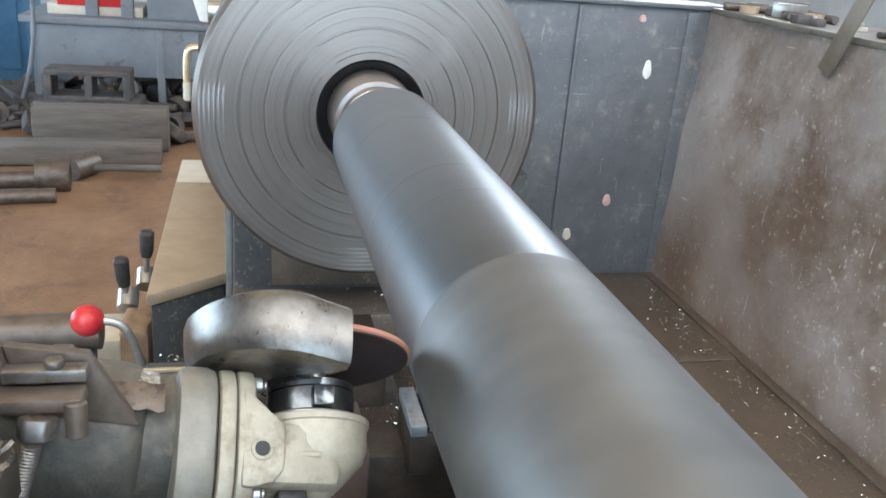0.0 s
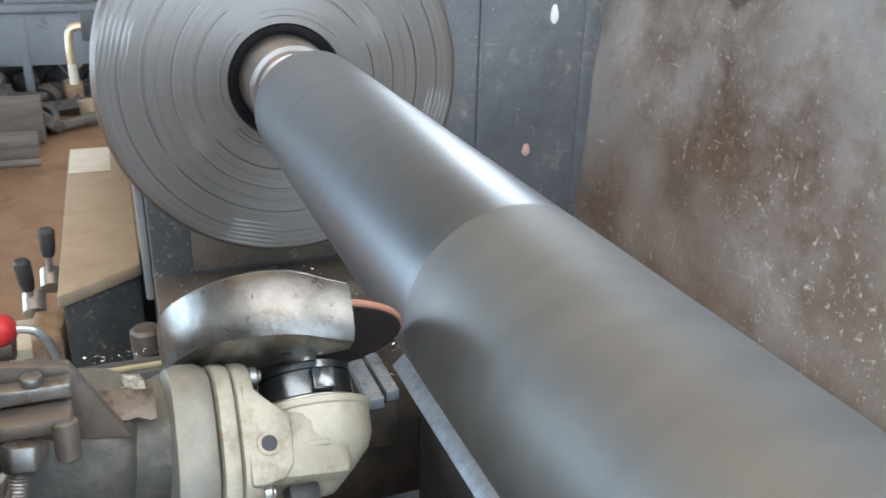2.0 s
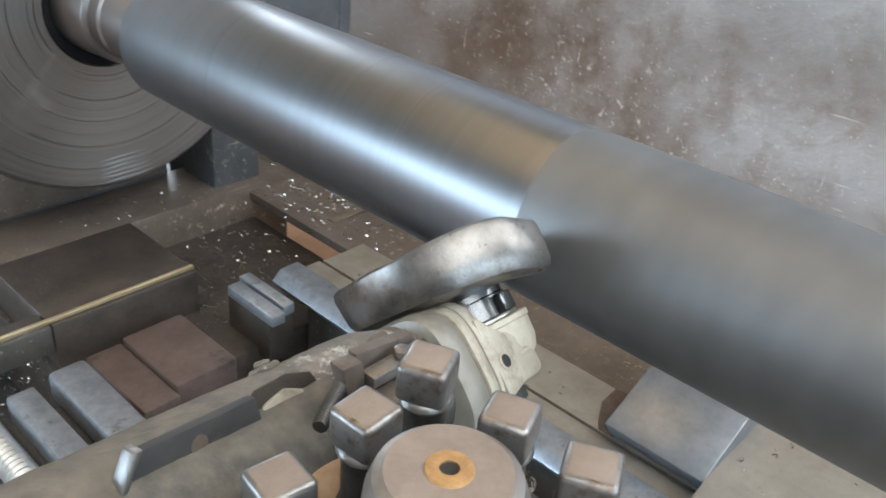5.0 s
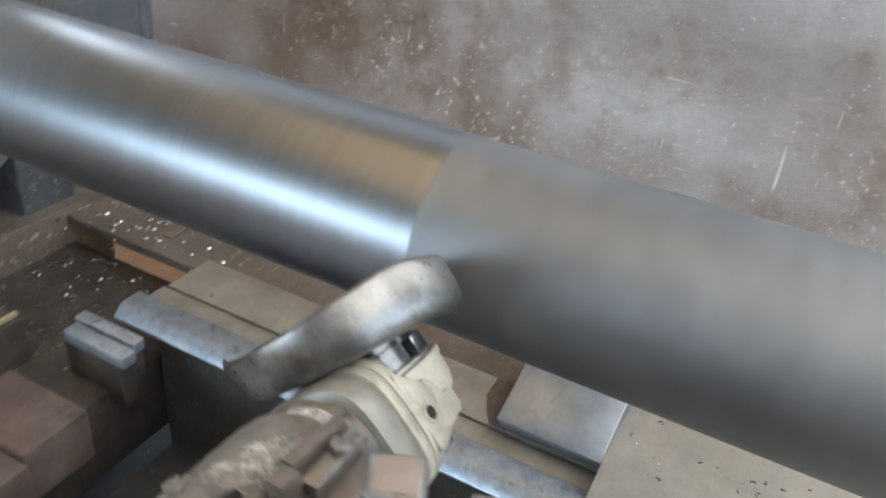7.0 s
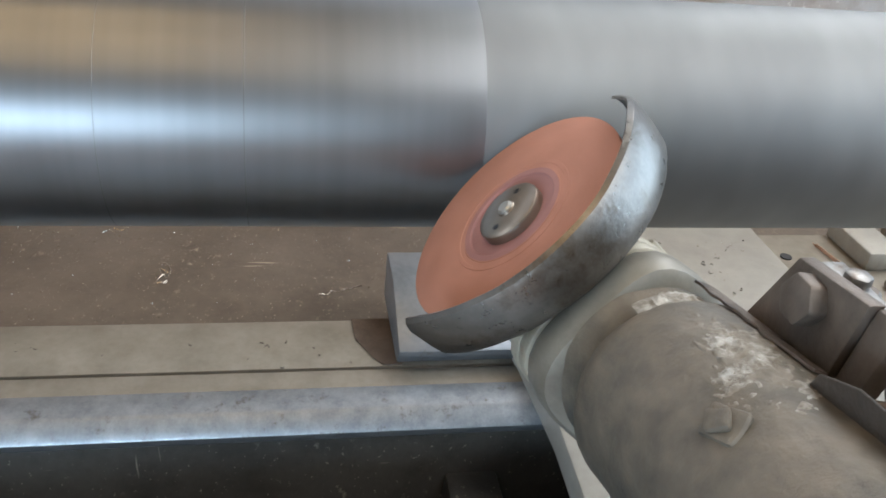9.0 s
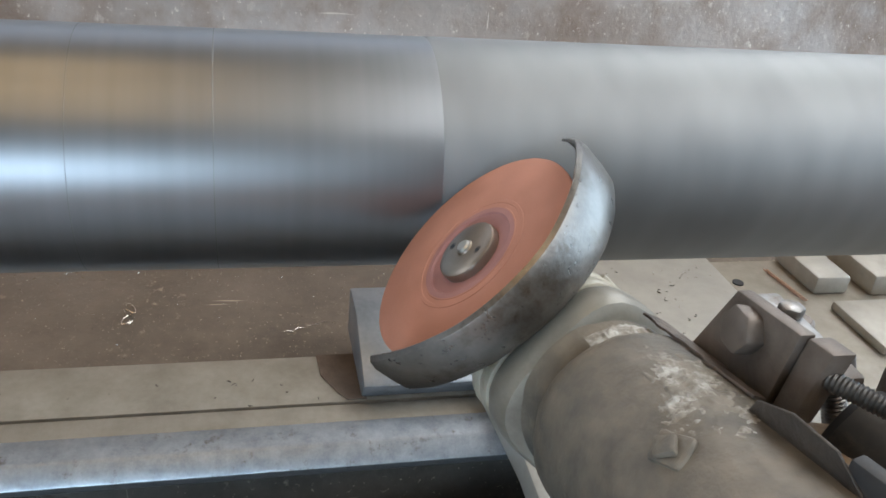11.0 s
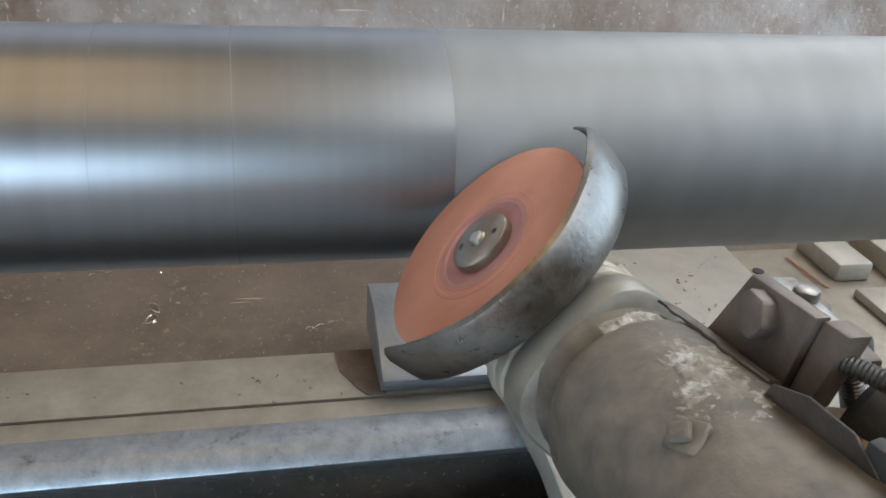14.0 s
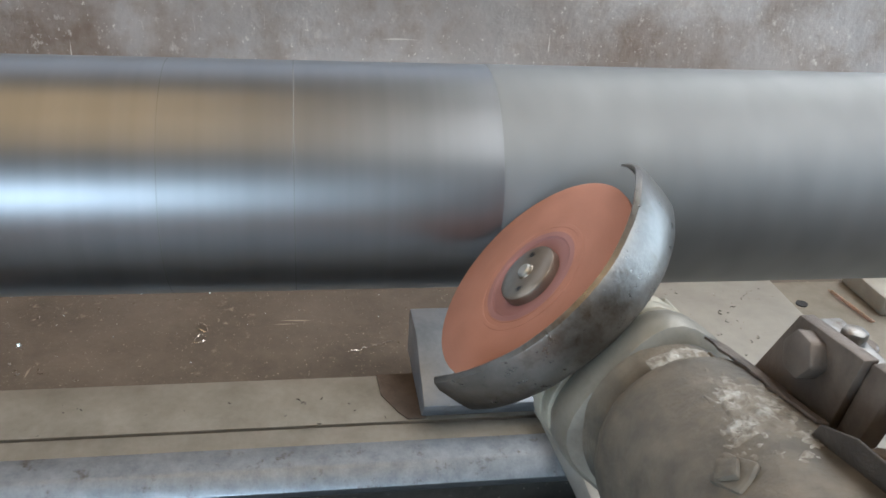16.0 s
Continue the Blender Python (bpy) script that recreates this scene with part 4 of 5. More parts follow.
def build_grinder():
    g = new("angle_grinder")
    g.matrix_world = GRINDER
    BASE[g.name] = Vector((0, 0, 0))
    tagged(g, "dusty old angle grinder clamped on the tool post, grinding the shaft", "angle grinder")

    def piece(name, bm, mat, label="", parent=None):
        return part(name, bm, mat, parent or g, label, local=True)

    # disc: it turns on the spindle
    disc = piece("disc", revolve([(0.011, 0.0015), (0.021, 0.0015), (0.024, 0.0042), (0.0250, 0.0042), (0.0252, 0.0044), (0.0275, 0.0044), (0.0277, 0.0042), (0.0300, 0.0042), (0.0302, 0.0044), (0.0320, 0.0044), (0.0322, 0.0042), (0.0576, 0.0042), (0.0588, 0.0035), (0.0588, 0.0012), (0.0578, 0.0004), (0.024, 0.0004), (0.021, -0.0025), (0.011, -0.0025), (0.011, 0.0015)], seg=96), "disc", "orange-red abrasive disc")
    piece("paper_ring", revolve([(0.012, 0.0018), (0.0212, 0.0018), (0.0243, 0.0045), (0.027, 0.0045), (0.0268, 0.0043), (0.012, 0.0016)], seg=64), "ring_label", "faded ring label", disc)
    piece("backing", revolve([(0.02, 0.0003), (0.0576, 0.0003), (0.0576, -0.0006), (0.02, -0.0012), (0.02, 0.0003)], seg=96), "disc_dark", "dark backing", disc)
    piece("flange_nut", revolve([(0, 0.0080), (0.004, 0.0083), (0.0045, 0.0076), (0.0142, 0.0076), (0.0160, 0.0068), (0.0165, 0.0055), (0.0165, 0.001), (0, 0.001)], seg=48), "nut", "dull steel flange nut", disc)
    for k in range(2):
        a = radians(180 * k + 30)
        # pin holes are black discs on the nut, their shade painted
        piece("pin_hole", rod((0.0105 * math.cos(a), 0.0105 * math.sin(a), 0.007), (0.0105 * math.cos(a), 0.0105 * math.sin(a), 0.00775), 0.0016, 10, bev=0), "bore", "", disc)
    piece("spindle_end", rod((0, 0, 0.007), (0, 0, 0.0098), 0.0038, 16), "zinc", "", disc)
    # guard: a half cup round the disc, its rim bowed forward and rolled in
    prof = [(0.030, -0.0222), (0.0600, -0.0222), (0.0655, -0.0205), (0.0685, -0.0165), (0.0695, -0.010), (0.0700, 0.0), (0.0690, 0.0035), (0.0672, 0.0048), (0.0662, 0.0042), (0.0678, 0.0025), (0.0686, -0.001),
            (0.0681, -0.010), (0.0670, -0.0160), (0.0645, -0.0190), (0.0597, -0.0206), (0.030, -0.0206), (0.030, -0.0222)]
    gd = revolve(prof, seg=76, arc=(122.5, 273.5))
    angles, rim_h, back_h = (121, 150, 171, 190, 221, 244, 259, 268, 273.5), (0.0255, 0.0235, 0.0215, 0.020, 0.020, 0.0185, 0.0145, 0.0095, 0.0055), (-0.006, -0.0065, -0.008, -0.0095, -0.0135, -0.0165, -0.0205, -0.0235, -0.0255)
    for v in gd.verts:
        a = math.degrees(math.atan2(v.co.y, v.co.x)) % 360
        k = min(max((v.co.xy.length - 0.045) / 0.015, 0.0), 1.0)
        f = (v.co.z + 0.0222) / 0.027
        near = [a + d for d in (-14, -7, 0, 7, 14)]
        back, rim = float(np.mean(np.interp(near, angles, back_h))), float(np.mean(np.interp(near, angles, rim_h)))
        v.co.z += k * (back * (1 - f) + rim * f - v.co.z)
        v.co.xy *= 1 + k * float(np.interp(a, (121, 135, 150, 175, 205, 250, 273.5), (0.07, 0.05, 0.04, 0.05, 0.06, 0.06, 0.03)))
        v.co.z += 0.006 * (1 - k)
        v.co += 0.0007 * noise.noise_vector(v.co * 42)
    piece("guard", gd, "guard", "scuffed bare steel half guard")
    piece("guard_back", revolve([(0.012, -0.0205), (0.025, -0.0205), (0.025, -0.0166), (0.012, -0.0166), (0.012, -0.0205)], seg=48), "collar", "dark clamp plate of the guard")
    piece("collar", join(revolve([(0.0, -0.0350), (0.0245, -0.0350), (0.0255, -0.0340), (0.0255, -0.0215), (0.0245, -0.0206), (0.0, -0.0206)], seg=48), block(-0.006, 0.006, -0.0315, -0.0235, -0.0340, -0.0225, 0.001)), "collar", "black glossy clamp collar with its screw lug")
    piece("spindle", join(rod((0, 0, -0.030), (0, 0, 0.002), 0.0085, 24), rod((0, 0, -0.0375), (0, 0, -0.0345), 0.0275, 40)), "zinc", "bright spindle and seat")
    # gear head
    head = join(revolve([(0, -0.083), (0.007, -0.082), (0.018, -0.0725), (0.0288, -0.0615), (0.0316, -0.0545), (0.0322, -0.0420), (0.0335, -0.0412), (0.0335, -0.0380), (0.0325, -0.0372), (0, -0.0372)], seg=48),
                prism([(0.010, -0.029), (0.016, 0), (0.010, 0.030), (-0.034, 0.040), (-0.046, 0.041), (-0.046, -0.036), (-0.034, -0.036)], 0.034, Matrix.Translation((0, 0.002, -0.0775)), 0.006))
    piece("gear_head", head, "cream", "cream-painted cast gear head, chipped")
    plate = []
    for i in range(40):
        ca, sa = math.cos(2 * math.pi * (i + 0.5) / 40), math.sin(2 * math.pi * (i + 0.5) / 40)
        k = 0.0405 / (abs(ca) ** 3.4 + abs(sa) ** 3.4) ** (1 / 3.4)
        plate.append((k * ca, k * sa))
    stand = Matrix(((0, 0, -1, 0.004), (0, 1, 0, 0.006), (1, 0, 0, -0.0515), (0, 0, 0, 1)))
    ring = piece("head_flange", join(prism(plate, 0.0095, Matrix.Translation((-0.041, 0, 0)) @ stand, 0.0025), prism(plate, 0.0085, Matrix.Translation((-0.0512, 0, 0)) @ stand, 0.002)), "cream", "two cream flanges with a seam between head and housing")
    for sy, sz in ((-1, 1), (-1, -1), (1, 1), (1, -1)):
        piece("screw", join(rod((-0.0325, 0.006 + sy * 0.029, -0.0515 + sz * 0.029), (-0.0375, 0.006 + sy * 0.029, -0.0515 + sz * 0.029), 0.0046, 14), rod((-0.0305, 0.006 + sy * 0.029, -0.0515 + sz * 0.029), (-0.0325, 0.006 + sy * 0.029, -0.0515 + sz * 0.029), 0.0030, 12)), "zinc", "", ring)
    # cast lug for the side handle: its shoulder runs out of the flange
    lug_m = Matrix(((1, 0, 0, -0.034), (0, 0, -1, -0.0290), (0, 1, 0, -0.0595), (0, 0, 0, 1)))
    boss = piece("handle_lug", prism([(-0.010, -0.0190), (-0.004, -0.0195), (0.006, -0.0172), (0.0115, -0.0105), (0.0122, 0.0), (0.0122, 0.0135), (0.004, 0.0200), (-0.005, 0.0285), (-0.010, 0.0300)], 0.0060, lug_m, 0.0018), "cream", "cast lug with the threaded side-handle hole")
    piece("lug_rim", revolve([(0.0040, 0), (0.0062, 0), (0.0058, 0.0008), (0.0040, 0.0008), (0.0040, 0)], (-0.034, -0.0348, -0.0595), (0, -1, 0), 28), "cream", "", boss)
    piece("casting_rib", block(-0.022, -0.001, -0.0308, -0.0270, -0.0625, -0.0590, 0.0014), "cream", "raised rib along the casting")
    piece("lock_button", block(-0.022, -0.006, -0.018, -0.004, -0.0870, -0.0770, 0.002), "black", "black spindle lock under the head")
    # side-handle hole drawn as a black disc, its inner shade painted
    piece("boss_hole", rod((-0.034, -0.0335, -0.0595), (-0.034, -0.0352, -0.0595), 0.0040, 16, bev=0), "bore", "", boss)
    # housing
    BY, BZ = 0.0065, -0.0455
    front = prism([(y * 1.02, z * 1.02) for y, z in plate], 0.0215, Matrix.Translation((-0.0601, 0, 0)) @ stand, 0.006)
    piece("adapter", front, "adapter", "dusty beige adapter plate with rounded corners")
    neck = revolve([(0, 0), (0.0370, 0), (0.0350, 0.004), (0.0340, 0.012), (0.0345, 0.024), (0, 0.024)], (-0.0765, BY, BZ - 0.002), (-1, 0, 0), 48)
    piece("neck", neck, "body", "narrow dirty neck behind the adapter")
    hous = revolve([(0, 0), (0.0270, 0), (0.0335, 0.0015), (0.0375, 0.005), (0.0398, 0.010), (0.0405, 0.016), (0.0405, 0.232), (0.037, 0.247), (0, 0.247)], (-0.0900, BY, BZ), (-1, 0, 0), 64)
    bmesh.ops.subdivide_edges(hous, edges=[e for e in hous.edges if e.calc_length() > 0.05], cuts=60)
    for v in hous.verts:
        v.co += 0.0008 * noise.noise_vector(v.co * 45) + 0.0005 * noise.noise_vector(v.co * 150)
    shell = piece("housing", hous, "body", "dusty brown motor housing caked with grinding dust")
    # crust of grinding dust, thick in the middle and thinning out to nothing
    crust = bmesh.new()
    nu, nv = 110, 56
    rows = []
    for iu in range(nu + 1):
        row = []
        for iv in range(nv + 1):
            u, w = iu / nu * 2 - 1, iv / nv * 2 - 1
            lx = -0.140 - 0.054 * u
            ang = radians(133 - 9 * u + 30 * w)
            n3 = Vector((lx, ang * 0.04, 0))
            lump = 0.6 * noise.noise(n3 * 75) + 0.6 * noise.noise(n3 * 210) + 0.6 * noise.noise(n3 * 520)
            lift = 0.0010 * (1.0 - 4.5 * u * u - 2.2 * w * w) + 0.0016 * lump
            rr = 0.0402 + max(min(lift, 0.0030), -0.004)
            row.append(crust.verts.new((lx, BY + rr * math.cos(ang), BZ + rr * math.sin(ang))))
        rows.append(row)
    for iu in range(nu):
        for iv in range(nv):
            crust.faces.new([rows[iu][iv], rows[iu][iv + 1], rows[iu + 1][iv + 1], rows[iu + 1][iv]])
    bmesh.ops.recalc_face_normals(crust, faces=crust.faces)
    piece("dust_crust", crust, "dust", "pale lumpy crust of grinding dust", shell)
    # brush cap lug on the upper side
    for k, (lx, ang, s) in enumerate(((-0.163, 99, 1.0),)):
        up = Vector((0, math.cos(radians(ang)), math.sin(radians(ang))))
        c = Vector((lx, BY, BZ)) + up * 0.0392
        lug = join(block(c.x - 0.0070, c.x + 0.0070, c.y - 0.0058, c.y + 0.0058, c.z - 0.001, c.z + 0.0032, 0.0020, Matrix.Rotation(radians(20), 4, "Z")), block(c.x - 0.0035, c.x + 0.0050, c.y - 0.0035, c.y + 0.0042, c.z + 0.0025, c.z + 0.0060, 0.0016, Matrix.Rotation(radians(48), 4, "Z")))
        bmesh.ops.subdivide_edges(lug, edges=lug.edges, cuts=2, use_grid_fill=True)
        for v in lug.verts:
            v.co += 0.0009 * noise.noise_vector(v.co * 160)
        piece("brush_cap", lug, "body", "dust-caked squarish brush cap")
    # open vent on the operator's side, with its black slide and bevelled lip
    side = Matrix.Translation((-0.225, BY - 0.0330, BZ + 0.0235)) @ Matrix.Rotation(radians(36), 4, "X")
    plate_m = side @ Matrix(((1, 0, 0, 0), (0, 0, -1, 0), (0, 1, 0, 0), (0, 0, 0, 1)))
    slide = piece("vent_slide", prism([(-0.045, -0.010), (0.030, -0.010), (0.024, 0.009), (-0.032, 0.009)], 0.005, plate_m, 0.001), "black", "black slide plate in the open vent")
    piece("vent_lip", prism([(-0.048, -0.012), (-0.045, -0.012), (-0.033, 0.011), (-0.037, 0.011)], 0.008, plate_m, 0.0008), "bolt", "worn lip", slide)
    piece("slide_hole", rod(plate_m @ Vector((-0.006, 0.0, 0.004)), plate_m @ Vector((-0.006, 0.0, 0.0054)), 0.0042, 18, bev=0), "rusty", "", slide)
    # housing stays uncut, this dark plate paints the opening's shade
    piece("vent_opening", prism([(0.018, 0.000), (0.028, 0.009), (0.046, 0.0105), (0.062, 0.006), (0.069, -0.004), (0.062, -0.011), (0.040, -0.008)], 0.0012, plate_m @ Matrix.Translation((0, 0, -0.0010)), 0.0006), "oily", "thin dark plate standing for the shaded ragged cut-out")
    piece("inner_plate", prism([(0.024, -0.014), (0.032, 0.001), (0.044, 0.0045), (0.056, 0.000), (0.060, -0.013)], 0.0022, plate_m, 0.0012), "cream", "pale plate inside the cut-out")
    piece("cable_guide", rod((-0.33, BY, BZ), (-0.36, BY, BZ), 0.010, 16, 0.008), "black", "black cable guide")
    CARRIAGE.append(g)
    return g, disc


grinder, disc = build_grinder()


def build_clamp():
    c = thing("grinder_clamp", (-0.23, -0.09, 0.0), "rusty steel clamp bracket bolting the grinder to the tool post", "clamp")
    part("cheek", prism([(-0.2705, 0.0150), (-0.2195, 0.0065), (-0.2403, 0.0470), (-0.2770, 0.0526)], 0.006, Matrix(((1, 0, 0, 0), (0, 0, -1, -0.067), (0, 1, 0, 0), (0, 0, 0, 1))), 0.0008), "rusty", c, "thick rusty cheek plate")
    part("cheek_step", prism([(-0.2825, 0.0205), (-0.2708, 0.0155), (-0.2773, 0.0520), (-0.2900, 0.0540)], 0.009, Matrix(((1, 0, 0, 0), (0, 0, -1, -0.0695), (0, 1, 0, 0), (0, 0, 0, 1))), 0.0012), "rusty", c, "stepped rusty edge")
    part("bolt_head", hexagon((-0.2535, -0.068, 0.0385), (-0.2535, -0.060, 0.0395), 0.0155), "rusty", c, "rusty hexagon bolt head")
    pad = bmesh.new()
    pad_rows = []
    for i in range(25):
        lx = -0.0840 - 0.068 * i / 24
        pad_rows.append([])
        for j in range(13):
            top = 153 + 5 * noise.noise(Vector((i * 0.35, 3, 0)))
            low = 175 - (14 if i > 14 else 0) + 3 * noise.noise(Vector((i * 0.5, 0, 0)))
            ang = radians(top + (low - top) * j / 12)
            pad_rows[-1].append(pad.verts.new(GRINDER @ Vector((lx, 0.0065 + 0.0412 * math.cos(ang), -0.0455 + 0.0412 * math.sin(ang)))))
    for i in range(24):
        for j in range(12):
            pad.faces.new([pad_rows[i][j], pad_rows[i][j + 1], pad_rows[i + 1][j + 1], pad_rows[i + 1][j]])
    bmesh.ops.recalc_face_normals(pad, faces=pad.faces)
    bmesh.ops.solidify(pad, geom=pad.faces[:], thickness=0.0010)
    part("strap_pad", pad, "rusty", c, "curved brown steel pad lying on the grinder's housing")
    part("top_bar", block(-0.276, -0.2395, -0.0845, -0.0755, 0.0385, 0.0450, 0.0010), "bolt", c, "flat steel bar")
    part("bar_bolt", hexagon((-0.254, -0.0800, 0.0450), (-0.254, -0.0800, 0.0490), 0.0085), "bolt", c, "small bright bolt head")
    part("lug", join(block(-0.280, -0.2400, -0.096, -0.0800, 0.0290, 0.0365, 0.002), rod((-0.243, -0.098, 0.018), (-0.243, -0.095, 0.0350), 0.005, 14)), "rusty", c, "thick worn lug with the stud")
    part("nut", hexagon((-0.2590, -0.1015, 0.0205), (-0.2580, -0.0985, 0.0300), 0.0155), "bolt", c, "hexagon nut")
    part("stud", threaded((-0.2705, -0.110, -0.014), (-0.2580, -0.0985, 0.0300), 0.0048), "bolt", c, "threaded stud")
    part("tie_stud", threaded((-0.286, -0.074, 0.0420), (-0.312, -0.090, 0.0425), 0.0036), "bolt_dark", c, "threaded tie to the tool post")
    arm = prism([(-0.345, -0.035), (-0.272, -0.025), (-0.2635, 0.0030), (-0.2720, 0.0100), (-0.300, 0.0130), (-0.345, 0.0150)], 0.020, Matrix(((1, 0, 0, 0), (0, 0, -1, -0.083), (0, 1, 0, 0), (0, 0, 0, 1))), 0.005)
    bmesh.ops.subdivide_edges(arm, edges=[e for e in arm.edges if e.calc_length() > 0.008], cuts=3, use_grid_fill=True)
    for v in arm.verts:
        v.co += 0.0016 * noise.noise_vector(v.co * 110)
    part("lower_arm", arm, "wrap", c, "lumpy rust-brown lower arm")
    part("holder", rod((-0.2740, -0.0990, 0.0150), (-0.3160, -0.1190, 0.0040), 0.0150, 28, bev=0.003), "black", c, "black rubber-covered round end")
    CARRIAGE.append(c)


build_clamp()


# ---- bench and scrap on the floor ----
def build_floor_things():
    b = thing("steel_bench", (-0.9, 5.2, -1.0), "grey painted steel workbench with a deep apron", "workbench")
    part("top", block(-1.45, 0.6, 4.95, 5.7, -0.44, -0.40, 0.004), "bench", b, "pale dusty top")
    part("apron", block(-1.40, 0.55, 4.98, 5.0, -0.74, -0.44, 0.003), "bench", b)
    for x, y in ((-1.40, 4.98), (-0.70, 4.975), (0.5, 4.98), (-1.40, 5.6), (0.5, 5.6)):
        part("leg", block(x, x + 0.045, y, y + 0.045, -1.0, -0.44, 0.003), "bench", b)
    t = thing("tool_chest", (-0.6, 5.3, -0.4), "grey steel tool chest on the bench", "chest")
    part("chest", block(-0.75, 0.4, 5.05, 5.5, -0.40, 0.0, 0.008), "bench", t)
    w = thing("red_crate", (-1.1, 5.3, -0.4), "red and white framed crate on the bench", "crate")
    part("frame", block(-1.32, -0.78, 5.1, 5.45, -0.40, -0.34, 0.004), "old_white", w)
    part("panel", block(-1.26, -0.84, 5.09, 5.10, -0.345, -0.10, 0.002), "red", w)
    for i in range(2):
        part("post", block(-1.10 + i * 0.2, -1.03 + i * 0.2, 5.05, 5.12, -0.40, 0.1, 0.004), "bench", w)
    pipe = thing("cable", (-1.37, 4.9, -0.9), "pale cable hanging beside the bench leg", "cable")
    part("line", tube([(-1.36, 4.93, -0.25), (-1.37, 4.93, -0.5), (-1.42, 4.93, -0.75), (-1.5, 4.92, -0.98)], 0.012), "bench", pipe)
    blue = thing("blue_cabinet", (-2.1, 6.2, -1.0), "dark blue painted cabinet against the wall", "cabinet")
    part("body", block(-2.6, -1.65, 6.0, 6.5, -1.0, 0.6, 0.01), "blue", blue)
    part("door", block(-2.55, -1.70, 5.985, 6.0, -0.9, 0.5, 0.004), "blue", blue)
    part("plate", block(-2.1, -1.95, 5.98, 5.985, -0.38, -0.32, 0.001), "bench", blue)
    rng = random.Random(11)

    def beam(x0, x1, y, z, h, d, turn, mat="timber"):
        bm = block(x0, x1, y - d / 2, y + d / 2, z, z + h, 0.008)
        bmesh.ops.subdivide_edges(bm, edges=bm.edges, cuts=2, use_grid_fill=True)
        for v in bm.verts:
            v.co += 0.006 * noise.noise_vector(v.co * 6)
        bmesh.ops.rotate(bm, cent=((x0 + x1) / 2, y, z), matrix=Matrix.Rotation(radians(turn), 3, "Z"), verts=bm.verts)
        single("timber_beam", bm, mat, "weathered grey beam lying on the earth floor", "beam", "beams by the bench")

    beam(-1.42, -0.60, 4.0, -1.0, 0.10, 0.18, 4)
    beam(-1.25, -0.58, 4.25, -0.99, 0.22, 0.16, 2)
    p = thing("pipe_coupling", (-1.0, 3.5, -1.0), "rusty pipe with a thick coupling on the floor", "pipe")
    part("pipe", rod((-1.7, 3.40, -0.945), (-1.08, 3.50, -0.945), 0.04, 20), "rusty", p)
    part("coupling", revolve([(0.045, 0), (0.075, 0), (0.078, 0.01), (0.078, 0.13), (0.072, 0.14), (0.045, 0.14), (0.045, 0)], (-1.09, 3.49, -0.925), (1, 0.1, 0), 28), "rusty", p)
    q = thing("hammer", (-0.8, 3.75, -1.0), "long-handled sledge hammer lying on the floor", "hammer")
    part("head", rod((-0.98, 3.66, -0.95), (-0.90, 3.80, -0.95), 0.055, 18), "rusty", q)
    part("handle", rod((-0.90, 3.73, -0.955), (-0.58, 3.76, -0.965), 0.018, 14), "timber", q)
    single("round_bar", rod((-1.6, 3.22, -0.965), (-0.98, 3.32, -0.965), 0.032, 18), "rusty", "rusty round bar on the earth floor", "bar")
    # scrap under the bench
    for i in range(34):
        x, y, z = rng.uniform(-1.9, -0.35), rng.uniform(4.4, 5.4), -1.0
        k = i % 3
        s = rng.uniform(0.05, 0.12)
        if k == 0:
            bm = revolve([(s * 0.55, 0), (s, 0), (s, s * 0.7), (s * 0.55, s * 0.7), (s * 0.55, 0)], (0, 0, 0), (rng.uniform(-1, 1), rng.uniform(-1, 1), 0.5), 18)
        elif k == 1:
            bm = block(-s * 1.4, s * 1.4, -s, s, -s * 0.5, s * 0.5, 0.01, Matrix.Rotation(rng.uniform(0, 3), 4, (0.3, 0.2, 1)))
        else:
            bm = rod((-s * 1.5, 0, 0), (s * 1.5, s, s * 0.4), s * 0.3, 14)
        low = min(v.co.z for v in bm.verts)
        lift = 0.18 * (i % 4 == 1)
        bmesh.ops.translate(bm, vec=(x, y, z - low), verts=bm.verts)
        single("scrap_part", bm, rng.choice(["scrap", "scrap", "rusty", "timber"]), "old iron machine part heaped under the bench", "scrap", "scrap under the bench")
    heap = bmesh.new()
    for i in range(230):
        x, y = rng.uniform(-2.3, 0.5), rng.uniform(4.75, 5.75)
        rise = 0.33 * max(0.0, 1 - abs(y - 5.35) / 0.55) * rng.random() * (0.6 + 0.4 * math.sin(x * 5))
        s = rng.uniform(0.03, 0.09)
        me = bpy.data.meshes.new("tmp")
        if i % 3 == 0:
            bm = revolve([(s * 0.6, 0), (s, 0), (s, s * 0.6), (s * 0.6, s * 0.6), (s * 0.6, 0)], (0, 0, 0), (rng.uniform(-1, 1), rng.uniform(-1, 1), 0.4), 12)
        elif i % 3 == 1:
            bm = block(-s * 1.6, s * 1.6, -s * 0.7, s * 0.7, -s * 0.5, s * 0.5, 0.006, Euler((rng.uniform(-1, 1), rng.uniform(-1, 1), rng.uniform(0, 3))).to_matrix().to_4x4())
        else:
            bm = rod((-s * 2, 0, 0), (s * 2, s * rng.uniform(-1, 1), s * rng.uniform(-0.5, 0.5)), s * 0.28, 10)
        bmesh.ops.translate(bm, vec=(x, y, -0.99 + s * 0.4 + rise), verts=bm.verts)
        bm.to_mesh(me)
        bm.free()
        heap.from_mesh(me)
        bpy.data.meshes.remove(me)
    single("scrap_heap", heap, "scrap", "dark heap of old iron parts under the workbench", "scrap heap", kind="stuff")
